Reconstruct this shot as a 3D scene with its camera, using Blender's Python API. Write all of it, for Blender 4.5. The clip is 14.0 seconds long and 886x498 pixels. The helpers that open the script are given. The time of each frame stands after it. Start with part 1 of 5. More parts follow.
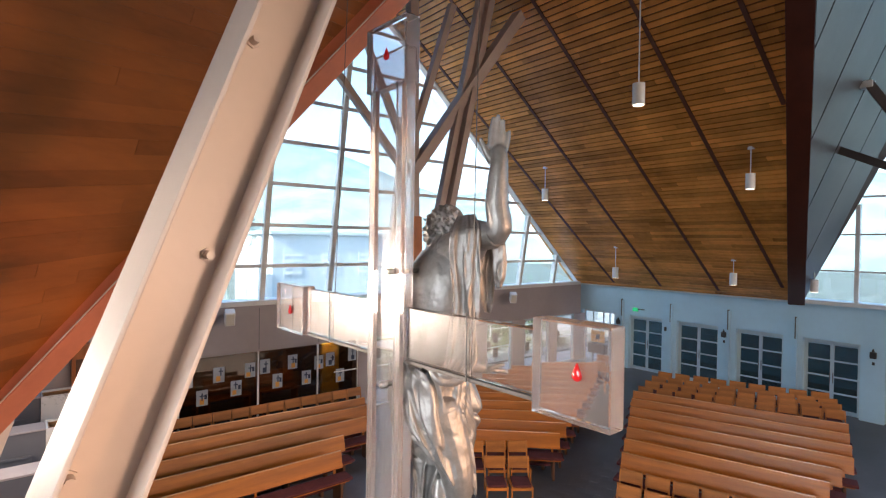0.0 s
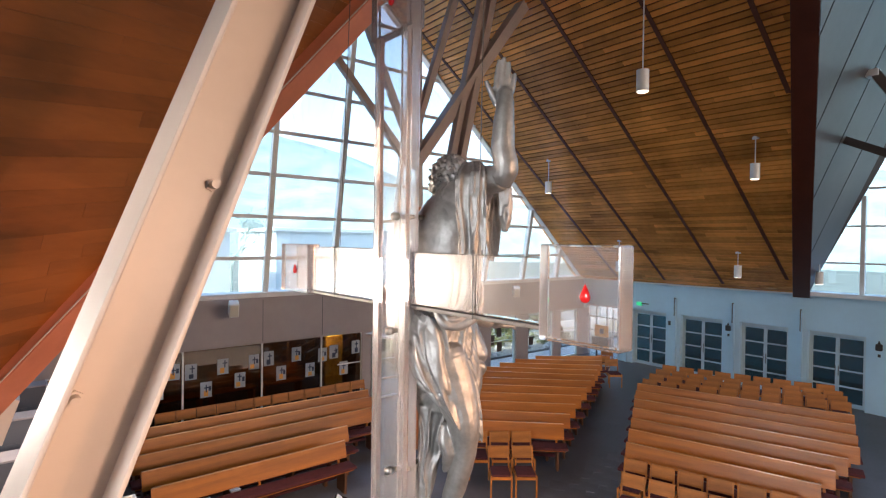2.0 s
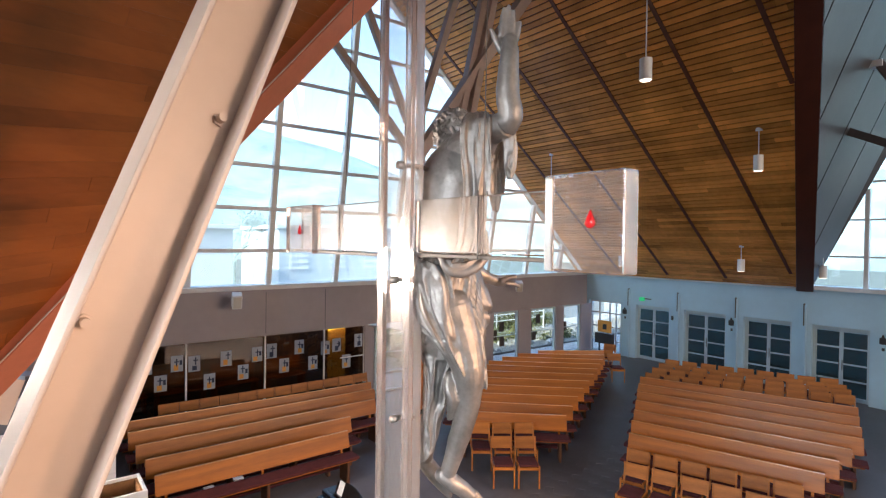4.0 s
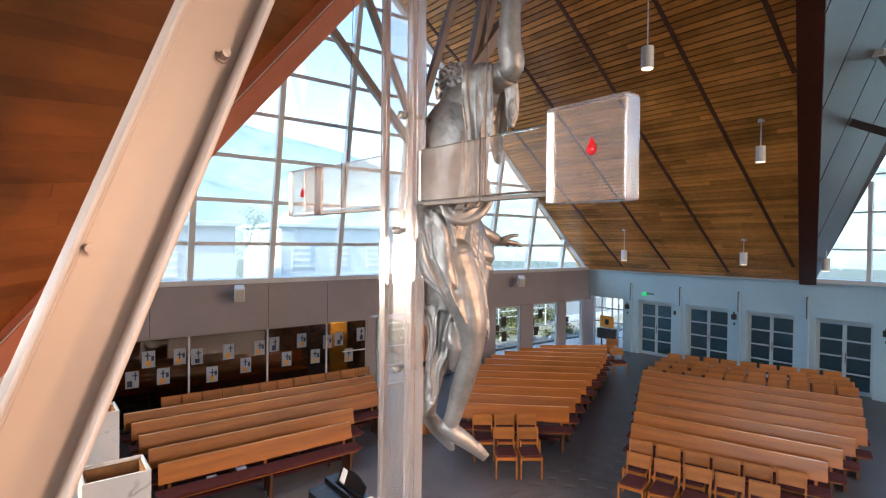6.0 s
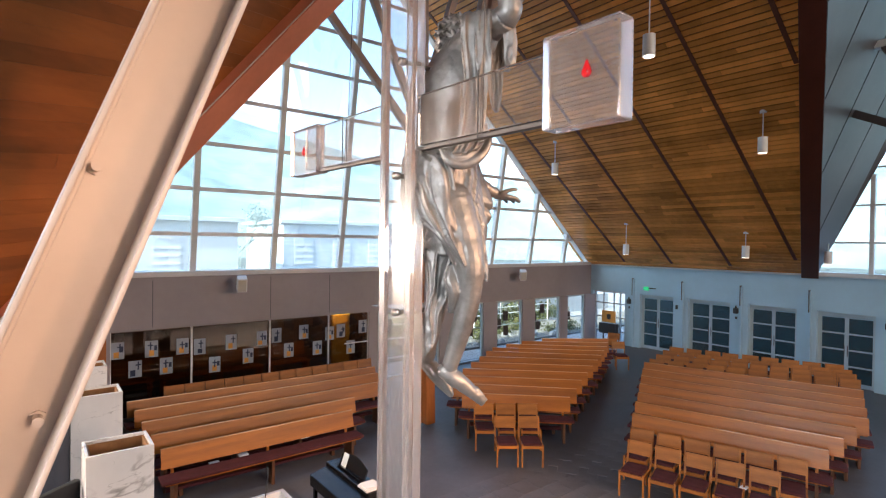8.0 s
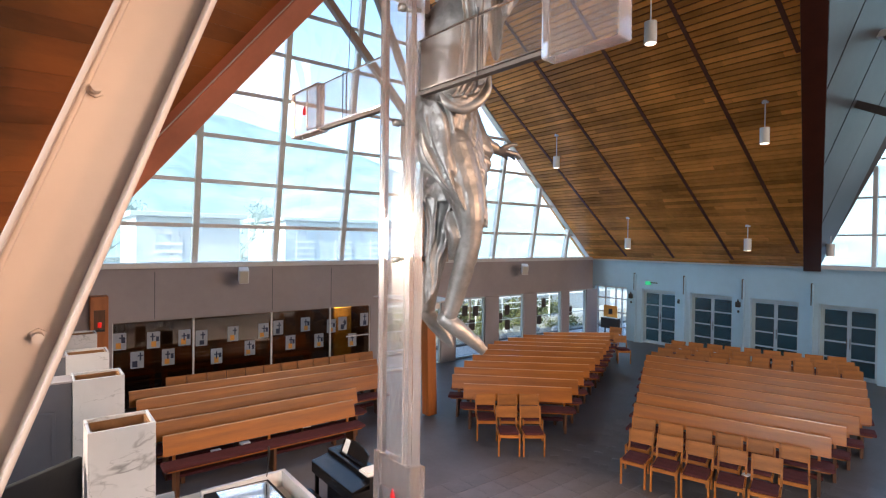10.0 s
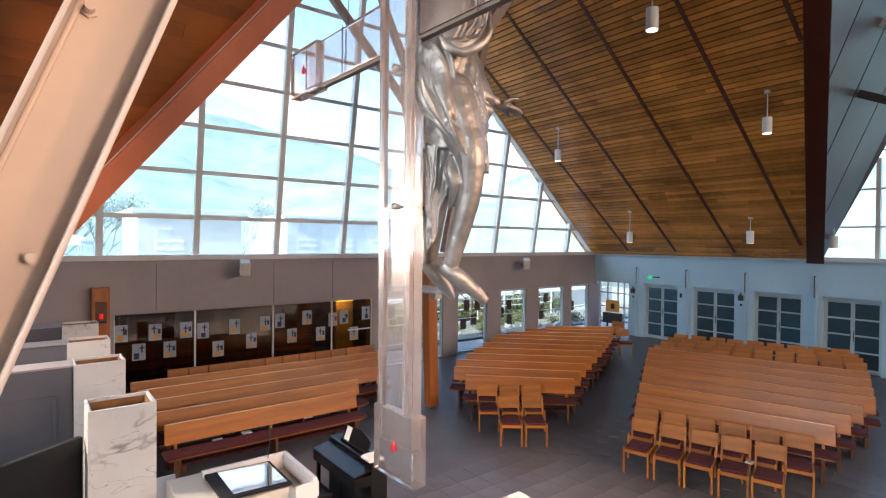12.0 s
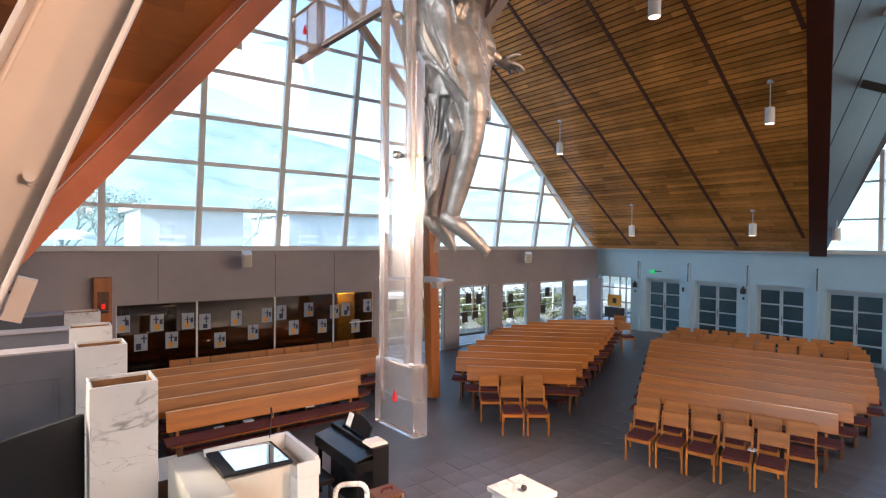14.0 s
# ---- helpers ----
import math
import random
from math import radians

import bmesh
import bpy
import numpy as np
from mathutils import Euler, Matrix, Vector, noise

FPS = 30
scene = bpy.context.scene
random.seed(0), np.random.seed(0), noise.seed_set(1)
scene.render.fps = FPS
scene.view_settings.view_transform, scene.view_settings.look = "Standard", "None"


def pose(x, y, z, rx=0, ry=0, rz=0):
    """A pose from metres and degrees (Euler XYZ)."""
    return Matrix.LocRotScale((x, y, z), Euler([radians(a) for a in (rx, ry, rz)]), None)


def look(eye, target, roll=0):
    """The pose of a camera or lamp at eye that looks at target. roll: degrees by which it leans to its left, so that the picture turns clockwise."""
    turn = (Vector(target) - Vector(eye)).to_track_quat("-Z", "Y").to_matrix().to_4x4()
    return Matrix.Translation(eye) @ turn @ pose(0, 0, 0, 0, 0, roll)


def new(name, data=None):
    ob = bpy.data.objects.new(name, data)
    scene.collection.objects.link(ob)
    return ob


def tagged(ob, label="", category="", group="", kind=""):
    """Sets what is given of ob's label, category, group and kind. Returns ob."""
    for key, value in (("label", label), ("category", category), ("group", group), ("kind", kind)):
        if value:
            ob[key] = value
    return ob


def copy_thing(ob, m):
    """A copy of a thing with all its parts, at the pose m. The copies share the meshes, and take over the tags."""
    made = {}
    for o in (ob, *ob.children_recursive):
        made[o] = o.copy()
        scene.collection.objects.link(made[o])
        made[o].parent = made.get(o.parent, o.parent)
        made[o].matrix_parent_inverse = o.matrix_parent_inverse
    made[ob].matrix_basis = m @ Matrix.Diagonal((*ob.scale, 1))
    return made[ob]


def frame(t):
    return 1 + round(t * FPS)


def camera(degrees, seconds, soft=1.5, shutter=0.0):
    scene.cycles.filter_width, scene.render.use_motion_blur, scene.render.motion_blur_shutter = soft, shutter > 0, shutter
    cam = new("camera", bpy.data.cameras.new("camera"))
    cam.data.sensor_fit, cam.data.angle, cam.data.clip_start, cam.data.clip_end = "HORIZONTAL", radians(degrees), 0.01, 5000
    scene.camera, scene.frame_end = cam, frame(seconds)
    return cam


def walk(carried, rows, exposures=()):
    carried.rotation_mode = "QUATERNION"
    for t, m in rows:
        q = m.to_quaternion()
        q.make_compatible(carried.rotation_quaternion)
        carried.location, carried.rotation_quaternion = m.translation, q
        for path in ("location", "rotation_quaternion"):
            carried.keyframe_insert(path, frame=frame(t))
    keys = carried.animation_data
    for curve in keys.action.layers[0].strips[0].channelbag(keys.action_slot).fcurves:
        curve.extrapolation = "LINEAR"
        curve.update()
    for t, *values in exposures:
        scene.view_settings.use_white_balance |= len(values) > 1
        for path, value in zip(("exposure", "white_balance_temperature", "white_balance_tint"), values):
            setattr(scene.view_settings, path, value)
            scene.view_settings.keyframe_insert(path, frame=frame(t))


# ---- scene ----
cam = camera(80.0, 14.0, soft=1.2)
PATH = [
    (0, (0.064, 0.055, 5.037), (1.325, 1.608, 5.009), 0.8),
    (0.5, (0.067, 0.061, 4.985), (1.325, 1.615, 4.956), 0.7),
    (1, (0.067, 0.061, 4.934), (1.323, 1.617, 4.906), 0.7),
    (1.5, (0.064, 0.061, 4.884), (1.318, 1.618, 4.856), 0.7),
    (2, (0.063, 0.065, 4.836), (1.315, 1.625, 4.807), 0.7),
    (2.5, (0.06, 0.074, 4.784), (1.311, 1.634, 4.756), 0.7),
    (3, (0.056, 0.07, 4.736), (1.305, 1.632, 4.708), 0.7),
    (5.5, (0.047, 0.053, 4.509), (1.287, 1.622, 4.481), 0.7),
    (6, (0.046, 0.052, 4.459), (1.285, 1.622, 4.432), 0.6),
    (6.5, (0.045, 0.047, 4.406), (1.281, 1.619, 4.379), 0.6),
    (7, (0.041, 0.039, 4.354), (1.276, 1.612, 4.327), 0.7),
    (7.5, (0.039, 0.029, 4.303), (1.272, 1.603, 4.275), 0.7),
    (8, (0.038, 0.018, 4.252), (1.27, 1.593, 4.224), 0.7),
    (10.5, (0.048, 0.01, 3.998), (1.273, 1.591, 3.97), 0.6),
    (11, (0.057, 0.021, 3.947), (1.281, 1.602, 3.919), 0.5),
    (11.5, (0.06, 0.021, 3.898), (1.283, 1.603, 3.871), 0.6),
    (12, (0.062, 0.026, 3.849), (1.284, 1.609, 3.822), 0.5),
    (12.5, (0.064, 0.03, 3.804), (1.284, 1.615, 3.776), 0.5),
    (13, (0.066, 0.032, 3.755), (1.285, 1.617, 3.727), 0.5),
    (13.5, (0.067, 0.031, 3.709), (1.285, 1.617, 3.679), 0.5),
    (14, (0.069, 0.031, 3.659), (1.286, 1.618, 3.629), 0.5),
]
walk(cam, [(t, look(eye, target, roll)) for t, eye, target, roll in PATH])

# ---------------------------------------------------------------- light
world = bpy.data.worlds.new("world")
scene.world = world
world.use_nodes = True
wn = world.node_tree
sky = wn.nodes.new("ShaderNodeTexSky")
sky.sky_type, sky.sun_disc = "NISHITA", False
sky.sun_elevation, sky.sun_rotation = radians(33), radians(262)
sky.air_density, sky.dust_density, sky.ozone_density = 1.0, 2.0, 1.5
wn.links.new(sky.outputs[0], wn.nodes["Background"].inputs[0])
wn.nodes["Background"].inputs[1].default_value = 0.15
sun = new("sun", bpy.data.lights.new("sun", "SUN"))
sun.data.energy, sun.data.angle, sun.data.color = 2.5, radians(0.6), (1.0, 0.93, 0.82)
sun.matrix_world = look((-30, -4, 20), (0, 0, 0))
# warm floodlight beside the sanctuary
flood = new("flood_lamp", bpy.data.lights.new("flood_lamp", "SPOT"))
flood.data.energy, flood.data.color, flood.data.shadow_soft_size = 275, (1.0, 0.66, 0.49), 0.35
flood.data.spot_size, flood.data.spot_blend = radians(46), 1.0
flood.matrix_world = look((2.2, -5.8, 4.5), (-0.1, 1.66, 3.6))
# narrow spotlight on the figure
spot = new("figure_spot", bpy.data.lights.new("figure_spot", "SPOT"))
spot.data.energy, spot.data.color, spot.data.shadow_soft_size = 260, (1.0, 0.5, 0.24), 0.2
spot.data.spot_size, spot.data.spot_blend = radians(21), 0.6
spot.matrix_world = look((5.09, -4.1, 4.6), (1.47, 1.64, 4.05))
# warm spotlight over the altar
altar_spot = new("altar_spot", bpy.data.lights.new("altar_spot", "SPOT"))
altar_spot.data.energy, altar_spot.data.color, altar_spot.data.shadow_soft_size = 2000, (1.0, 0.6, 0.42), 0.4
altar_spot.data.spot_size, altar_spot.data.spot_blend = radians(46), 1.0
altar_spot.matrix_world = look((5.0, -2.5, 7.5), (4.3, 3.6, 0.0))
# lamp in the side room
room_lamp = new("side_room_lamp", bpy.data.lights.new("side_room_lamp", "POINT"))
room_lamp.data.energy, room_lamp.data.color, room_lamp.data.shadow_soft_size = 7, (1.0, 0.82, 0.6), 0.12
room_lamp.location = (7.0, 13.85, 2.35)
# unseen warm fill added from the south; the wall behind it is solid
south = new("south_fill_light", bpy.data.lights.new("south_fill_light", "AREA"))
south.data.shape, south.data.size, south.data.size_y = "RECTANGLE", 14, 5.5
south.data.spread = radians(85)
south.data.energy, south.data.color = 170, (1.0, 0.72, 0.52)
south.matrix_world = look((8.5, -11.85, 6.0), (7.0, 8.0, 0.0))
# daylight from the glazed west gable behind the sanctuary
west = new("west_window_light", bpy.data.lights.new("west_window_light", "AREA"))
west.data.shape, west.data.size, west.data.size_y = "RECTANGLE", 8, 3.5
west.data.spread = radians(75)
west.data.energy, west.data.color = 95, (0.94, 0.97, 1.0)
west.matrix_world = look((-6.8, 0.4, 4.9), (10.0, 4.2, -3.2))
EXPOSURE = 2.27
scene.view_settings.exposure = EXPOSURE


# ---------------------------------------------------------------- materials
def material(name, color, rough=0.6, metal=0.0, var=0.12, scale=3.0, bump=0.0, bump_scale=40.0, stretch=(1, 1, 1),
             island=0.0, transmission=0.0, ior=1.45, emit=None, strength=0.0, obj_random=0.0, rough_var=0.0, coat=0.0):
    m = bpy.data.materials.new(name)
    m.use_nodes = True
    t, L = m.node_tree, m.node_tree.links
    b = t.nodes["Principled BSDF"]
    b.inputs["Roughness"].default_value, b.inputs["Metallic"].default_value = rough, metal
    b.inputs["IOR"].default_value = ior
    b.inputs["Transmission Weight"].default_value = transmission
    b.inputs["Coat Weight"].default_value = coat
    tc = t.nodes.new("ShaderNodeTexCoord")
    mp = t.nodes.new("ShaderNodeMapping")
    mp.inputs["Scale"].default_value = stretch
    L.new(tc.outputs["Object"], mp.inputs["Vector"])
    n1 = t.nodes.new("ShaderNodeTexNoise")
    n1.inputs["Scale"].default_value, n1.inputs["Detail"].default_value = scale, 6.0
    n2 = t.nodes.new("ShaderNodeTexNoise")
    n2.inputs["Scale"].default_value, n2.inputs["Detail"].default_value = scale * 9, 3.0
    L.new(mp.outputs[0], n1.inputs["Vector"])
    L.new(mp.outputs[0], n2.inputs["Vector"])
    ramp = t.nodes.new("ShaderNodeMix")
    ramp.data_type = "RGBA"
    lo = [c * (1 - var * 1.6) for c in color]
    hi = [min(1, c * (1 + var * 1.2)) for c in color]
    ramp.inputs[6].default_value, ramp.inputs[7].default_value = (*lo, 1), (*hi, 1)
    av = t.nodes.new("ShaderNodeMath")
    av.operation = "MULTIPLY_ADD"
    av.inputs[1].default_value = 0.35
    L.new(n2.outputs[0], av.inputs[0])
    m3 = t.nodes.new("ShaderNodeMath")
    m3.operation = "MULTIPLY_ADD"
    m3.inputs[1].default_value, m3.inputs[2].default_value = 1.5, -0.42
    L.new(n1.outputs[0], m3.inputs[0])
    L.new(m3.outputs[0], av.inputs[2])
    fac = av.outputs[0]
    if island or obj_random:
        src = t.nodes.new("ShaderNodeNewGeometry").outputs["Random Per Island"] if island else t.nodes.new("ShaderNodeObjectInfo").outputs["Random"]
        k = t.nodes.new("ShaderNodeMath")
        k.operation = "MULTIPLY_ADD"
        k.inputs[1].default_value = (island or obj_random) * 2
        k.inputs[2].default_value = -(island or obj_random)
        L.new(src, k.inputs[0])
        s = t.nodes.new("ShaderNodeMath")
        s.operation = "ADD"
        L.new(fac, s.inputs[0])
        L.new(k.outputs[0], s.inputs[1])
        fac = s.outputs[0]
    L.new(fac, ramp.inputs[0])
    L.new(ramp.outputs[2], b.inputs["Base Color"])
    if rough_var:
        r = t.nodes.new("ShaderNodeMapRange")
        r.inputs[3].default_value, r.inputs[4].default_value = max(0.02, rough - rough_var), min(1, rough + rough_var)
        L.new(n1.outputs[0], r.inputs[0])
        L.new(r.outputs[0], b.inputs["Roughness"])
    if bump:
        n3 = t.nodes.new("ShaderNodeTexNoise")
        n3.inputs["Scale"].default_value, n3.inputs["Detail"].default_value = bump_scale, 4.0
        L.new(mp.outputs[0], n3.inputs["Vector"])
        bp = t.nodes.new("ShaderNodeBump")
        bp.inputs["Strength"].default_value, bp.inputs["Distance"].default_value = bump, 0.01
        L.new(n3.outputs[0], bp.inputs["Height"])
        L.new(bp.outputs[0], b.inputs["Normal"])
    if emit:
        b.inputs["Emission Color"].default_value, b.inputs["Emission Strength"].default_value = (*emit, 1), strength
    return m


def pane_material(name, tint, gloss=0.08, rough=0.02):
    m = bpy.data.materials.new(name)
    m.use_nodes = True
    t, L = m.node_tree, m.node_tree.links
    t.nodes.remove(t.nodes["Principled BSDF"])
    tr, gl, mx = t.nodes.new("ShaderNodeBsdfTransparent"), t.nodes.new("ShaderNodeBsdfGlossy"), t.nodes.new("ShaderNodeMixShader")
    tr.inputs[0].default_value = (*tint, 1)
    gl.inputs["Roughness"].default_value = rough
    mx.inputs[0].default_value = gloss
    L.new(tr.outputs[0], mx.inputs[1])
    L.new(gl.outputs[0], mx.inputs[2])
    L.new(mx.outputs[0], t.nodes["Material Output"].inputs[0])
    return m


# one cedar, two tones: CEIL raised for window light, CEIL_L lowered for shade
CEIL = material("ceiling_cedar_lit", (0.75, 0.315, 0.075), 0.27, var=0.3, scale=1.2, stretch=(0.7, 0.7, 0.7), island=0.35, bump=0.15, bump_scale=60, coat=0.3)
CEIL_L = material("sanctuary_cedar_shaded", (0.265, 0.08, 0.017), 0.45, var=0.3, scale=0.8, stretch=(1, 1, 4), island=0.24, bump=0.1, bump_scale=50)
BACKING = material("ceiling_backing", (0.06, 0.03, 0.016), 0.8)
BATTEN = material("dark_batten", (0.13, 0.046, 0.022), 0.6)
DARKSTEEL = material("dark_brown_steel", (0.1, 0.085, 0.078), 0.5, var=0.15, scale=2)
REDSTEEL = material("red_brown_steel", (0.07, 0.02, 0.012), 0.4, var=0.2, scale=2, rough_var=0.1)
# brighter copy of REDSTEEL: window light on the sanctuary beam is in the colour
REDSTEEL_LIT = material("red_brown_steel_lit", (0.56, 0.185, 0.1), 0.38, var=0.15, scale=2, rough_var=0.1)
# pale panels given a near-black grey that stands for the gable's shade
GREYPANEL = material("shade_darkened_grey_panel", (0.075, 0.067, 0.064), 0.42, var=0.2, scale=0.8, bump=0.1)
STRUT = material("taupe_painted_steel", (0.46, 0.37, 0.33), 0.45, var=0.12, scale=2)
CREAM = material("cream_painted_steel", (0.6, 0.5, 0.43), 0.38, var=0.06, scale=2.5, bump=0.06, bump_scale=25, rough_var=0.08)
WALL = material("grey_plaster", (0.4, 0.365, 0.385), 0.75, var=0.1, scale=0.7, bump=0.15, bump_scale=90)
WALL_B = material("pale_blue_grey_plaster", (0.46, 0.66, 0.79), 0.7, var=0.08, scale=0.7, bump=0.12, bump_scale=90)
LEDGE = material("white_ledge_paint", (0.72, 0.74, 0.76), 0.5, var=0.06, scale=2)
CARPET = material("slate_floor", (0.11, 0.115, 0.13), 0.42, var=0.3, scale=1.1, bump=0.12, bump_scale=120, rough_var=0.14)
TILE = material("slate_tile", (0.11, 0.112, 0.125), 0.36, var=0.3, scale=1.6, bump=0.15, bump_scale=60, rough_var=0.1, obj_random=0.06)
ALU = material("aluminium_mullion", (0.8, 0.82, 0.83), 0.4, metal=0.0, var=0.08, scale=3)
DOORFRAME = material("pale_door_frame", (0.48, 0.6, 0.66), 0.45, var=0.06, scale=3)
PEW = material("oak_pew", (0.43, 0.132, 0.011), 0.4, var=0.25, scale=1.6, stretch=(0.6, 6, 6), obj_random=0.16, bump=0.05, bump_scale=30, coat=0.0, rough_var=0.08)
# lighter, glossier copy of PEW: the rails' window highlight is put into the colour
PEWRAIL_LIT = material("oak_rail_highlight", (0.62, 0.27, 0.08), 0.3, var=0.2, scale=1.6, stretch=(0.6, 6, 6), obj_random=0.2, coat=0.6)
MIRRORGLASS = material("reflective_black_glass", (0.5, 0.53, 0.56), 0.05, metal=1.0, var=0.0)
CHAIRWOOD = material("oak_chair", (0.42, 0.148, 0.025), 0.5, var=0.25, scale=3, stretch=(1, 5, 5), obj_random=0.28, coat=0.0)
CUSHION = material("maroon_fabric", (0.085, 0.017, 0.02), 0.85, var=0.2, scale=8, bump=0.2, bump_scale=200)
BLACK = material("black_lacquer", (0.005, 0.005, 0.006), 0.24, var=0.2)
DARK = material("dark_metal", (0.03, 0.03, 0.033), 0.5)
MATTBLACK = material("matt_black_board", (0.012, 0.013, 0.016), 0.85, var=0.2)
PANEL = material("blue_grey_panel", (0.13, 0.135, 0.16), 0.7, var=0.1, scale=0.8)
WHITE = material("white_lamp_metal", (0.78, 0.78, 0.77), 0.4, var=0.04)
BULB = material("lamp_glow", (1, 0.9, 0.75), 0.5, emit=(1.0, 0.86, 0.66), strength=0.8)
# emission of the added, unseen disc that makes the cross glint
GLINTGLOW = material("glint_source_disc", (1, 0.9, 0.8), 0.4, emit=(1.0, 0.82, 0.68), strength=95)
SILVER = material("cast_metal", (0.3, 0.29, 0.283), 0.46, metal=0.6, var=0.4, scale=6, bump=0.2, bump_scale=30, rough_var=0.1)


def acrylic_material(name, tint, haze, rough):
    """Clear acrylic whitened by a patchy diffuse haze, with a rough gloss that widens the glint."""
    m = bpy.data.materials.new(name)
    m.use_nodes = True
    t, L = m.node_tree, m.node_tree.links
    t.nodes.remove(t.nodes["Principled BSDF"])
    gl, df, tl = t.nodes.new("ShaderNodeBsdfGlass"), t.nodes.new("ShaderNodeBsdfDiffuse"), t.nodes.new("ShaderNodeBsdfTranslucent")
    gl.inputs["Color"].default_value, gl.inputs["Roughness"].default_value, gl.inputs["IOR"].default_value = (*tint, 1), rough, 1.49
    for n in (df, tl):
        n.inputs["Color"].default_value = (*tint, 1)
    half, mx = t.nodes.new("ShaderNodeMixShader"), t.nodes.new("ShaderNodeMixShader")
    L.new(df.outputs[0], half.inputs[1])
    L.new(tl.outputs[0], half.inputs[2])
    tc, ns, mr = t.nodes.new("ShaderNodeTexCoord"), t.nodes.new("ShaderNodeTexNoise"), t.nodes.new("ShaderNodeMapRange")
    ns.inputs["Scale"].default_value, ns.inputs["Detail"].default_value = 7.0, 5.0
    mr.inputs[3].default_value, mr.inputs[4].default_value = haze * 0.6, haze * 1.4
    L.new(tc.outputs["Object"], ns.inputs["Vector"])
    L.new(ns.outputs[0], mr.inputs[0])
    L.new(mr.outputs[0], mx.inputs[0])
    L.new(gl.outputs[0], mx.inputs[1])
    L.new(half.outputs[0], mx.inputs[2])
    sheen, top = t.nodes.new("ShaderNodeBsdfGlossy"), t.nodes.new("ShaderNodeMixShader")
    sheen.inputs["Roughness"].default_value, top.inputs[0].default_value = 0.26, 0.05
    L.new(mx.outputs[0], top.inputs[1])
    L.new(sheen.outputs[0], top.inputs[2])
    L.new(top.outputs[0], t.nodes["Material Output"].inputs[0])
    return m


ACRYL = acrylic_material("clear_acrylic", (0.98, 0.96, 0.95), 0.025, 0.0)
MILKY = acrylic_material("milky_acrylic", (0.98, 0.95, 0.94), 0.14, 0.01)
FROST = acrylic_material("hazy_acrylic", (0.97, 0.92, 0.9), 0.1, 0.02)
STEEL = material("brushed_steel", (0.62, 0.6, 0.57), 0.3, metal=1.0, var=0.1)
# the drops are no lamps; a faint emission is added to brighten them
GEM = material("red_glass_drop", (0.5, 0.01, 0.012), 0.12, var=0.1, coat=0.6, emit=(0.8, 0.02, 0.02), strength=0.03)
PAPER = material("coloured_paper", (0.4, 0.45, 0.53), 0.8, var=0.1, obj_random=0.3)
BLUE = material("dark_blue_ink", (0.035, 0.05, 0.1), 0.8)
DRAWING = material("dark_crayon_drawing", (0.07, 0.06, 0.065), 0.8, var=0.4, scale=14)
GRAVEL = material("grey_gravel", (0.25, 0.235, 0.2), 0.95, var=0.5, scale=9, bump=0.4, bump_scale=50)
ORANGE = material("orange_paper", (0.75, 0.36, 0.08), 0.8)
YELLOW = material("yellow_painted_wall", (0.85, 0.5, 0.06), 0.6)
WOODDARK = material("dark_walnut", (0.12, 0.05, 0.022), 0.5, var=0.3, scale=3, stretch=(6, 6, 1))
CUTWOOD = material("raw_box_wood", (0.3, 0.15, 0.06), 0.7, var=0.3, scale=5)
POST = material("stained_wood_post", (0.45, 0.14, 0.035), 0.4, var=0.2, scale=2, stretch=(5, 5, 0.8))
# the side room's dimness is put into this dark brown
ROOMDARK = material("room_plaster_dimmed", (0.2, 0.135, 0.1), 0.8, var=0.2)
GLASS = pane_material("window_glass", (0.88, 0.95, 0.97))
SMOKED = pane_material("smoked_glass", (0.52, 0.45, 0.4), 0.1)
DOORGLASS = pane_material("frosted_blue_glass", (0.4, 0.58, 0.6), 0.12, 0.3)
GREEN = material("green_exit_light", (0.05, 0.6, 0.25), 0.5, emit=(0.05, 0.9, 0.35), strength=0.1)
REDLIGHT = material("red_candle_glow", (0.8, 0.02, 0.02), 0.4, emit=(1, 0.03, 0.02), strength=0.12)
BUFF = material("buff_paint", (0.66, 0.63, 0.55), 0.5, var=0.06)
# distance haze is mixed into the base colours of HILL, HAZELEAF and HAZEWALL
HILL = material("haze_tinted_hill", (0.26, 0.36, 0.385), 0.95, var=0.3, scale=0.09)
GRASS = material("planted_ground", (0.13, 0.16, 0.15), 0.95, var=0.3, scale=0.3)
PAVE = material("concrete_paving", (0.36, 0.36, 0.36), 0.85, var=0.15, scale=0.8)
LEAF = material("shrub_leaves", (0.12, 0.13, 0.045), 0.7, var=0.4, scale=5, island=0.4)
HAZELEAF = material("haze_tinted_leaves", (0.27, 0.34, 0.33), 0.9, var=0.3, scale=2, island=0.3)
BARK = material("bark", (0.1, 0.075, 0.055), 0.9, var=0.3, scale=8)
HAZEWALL = material("haze_tinted_plaster", (0.56, 0.62, 0.65), 0.85, var=0.06)
STUCCO = material("grey_stucco", (0.42, 0.42, 0.41), 0.8, var=0.06)


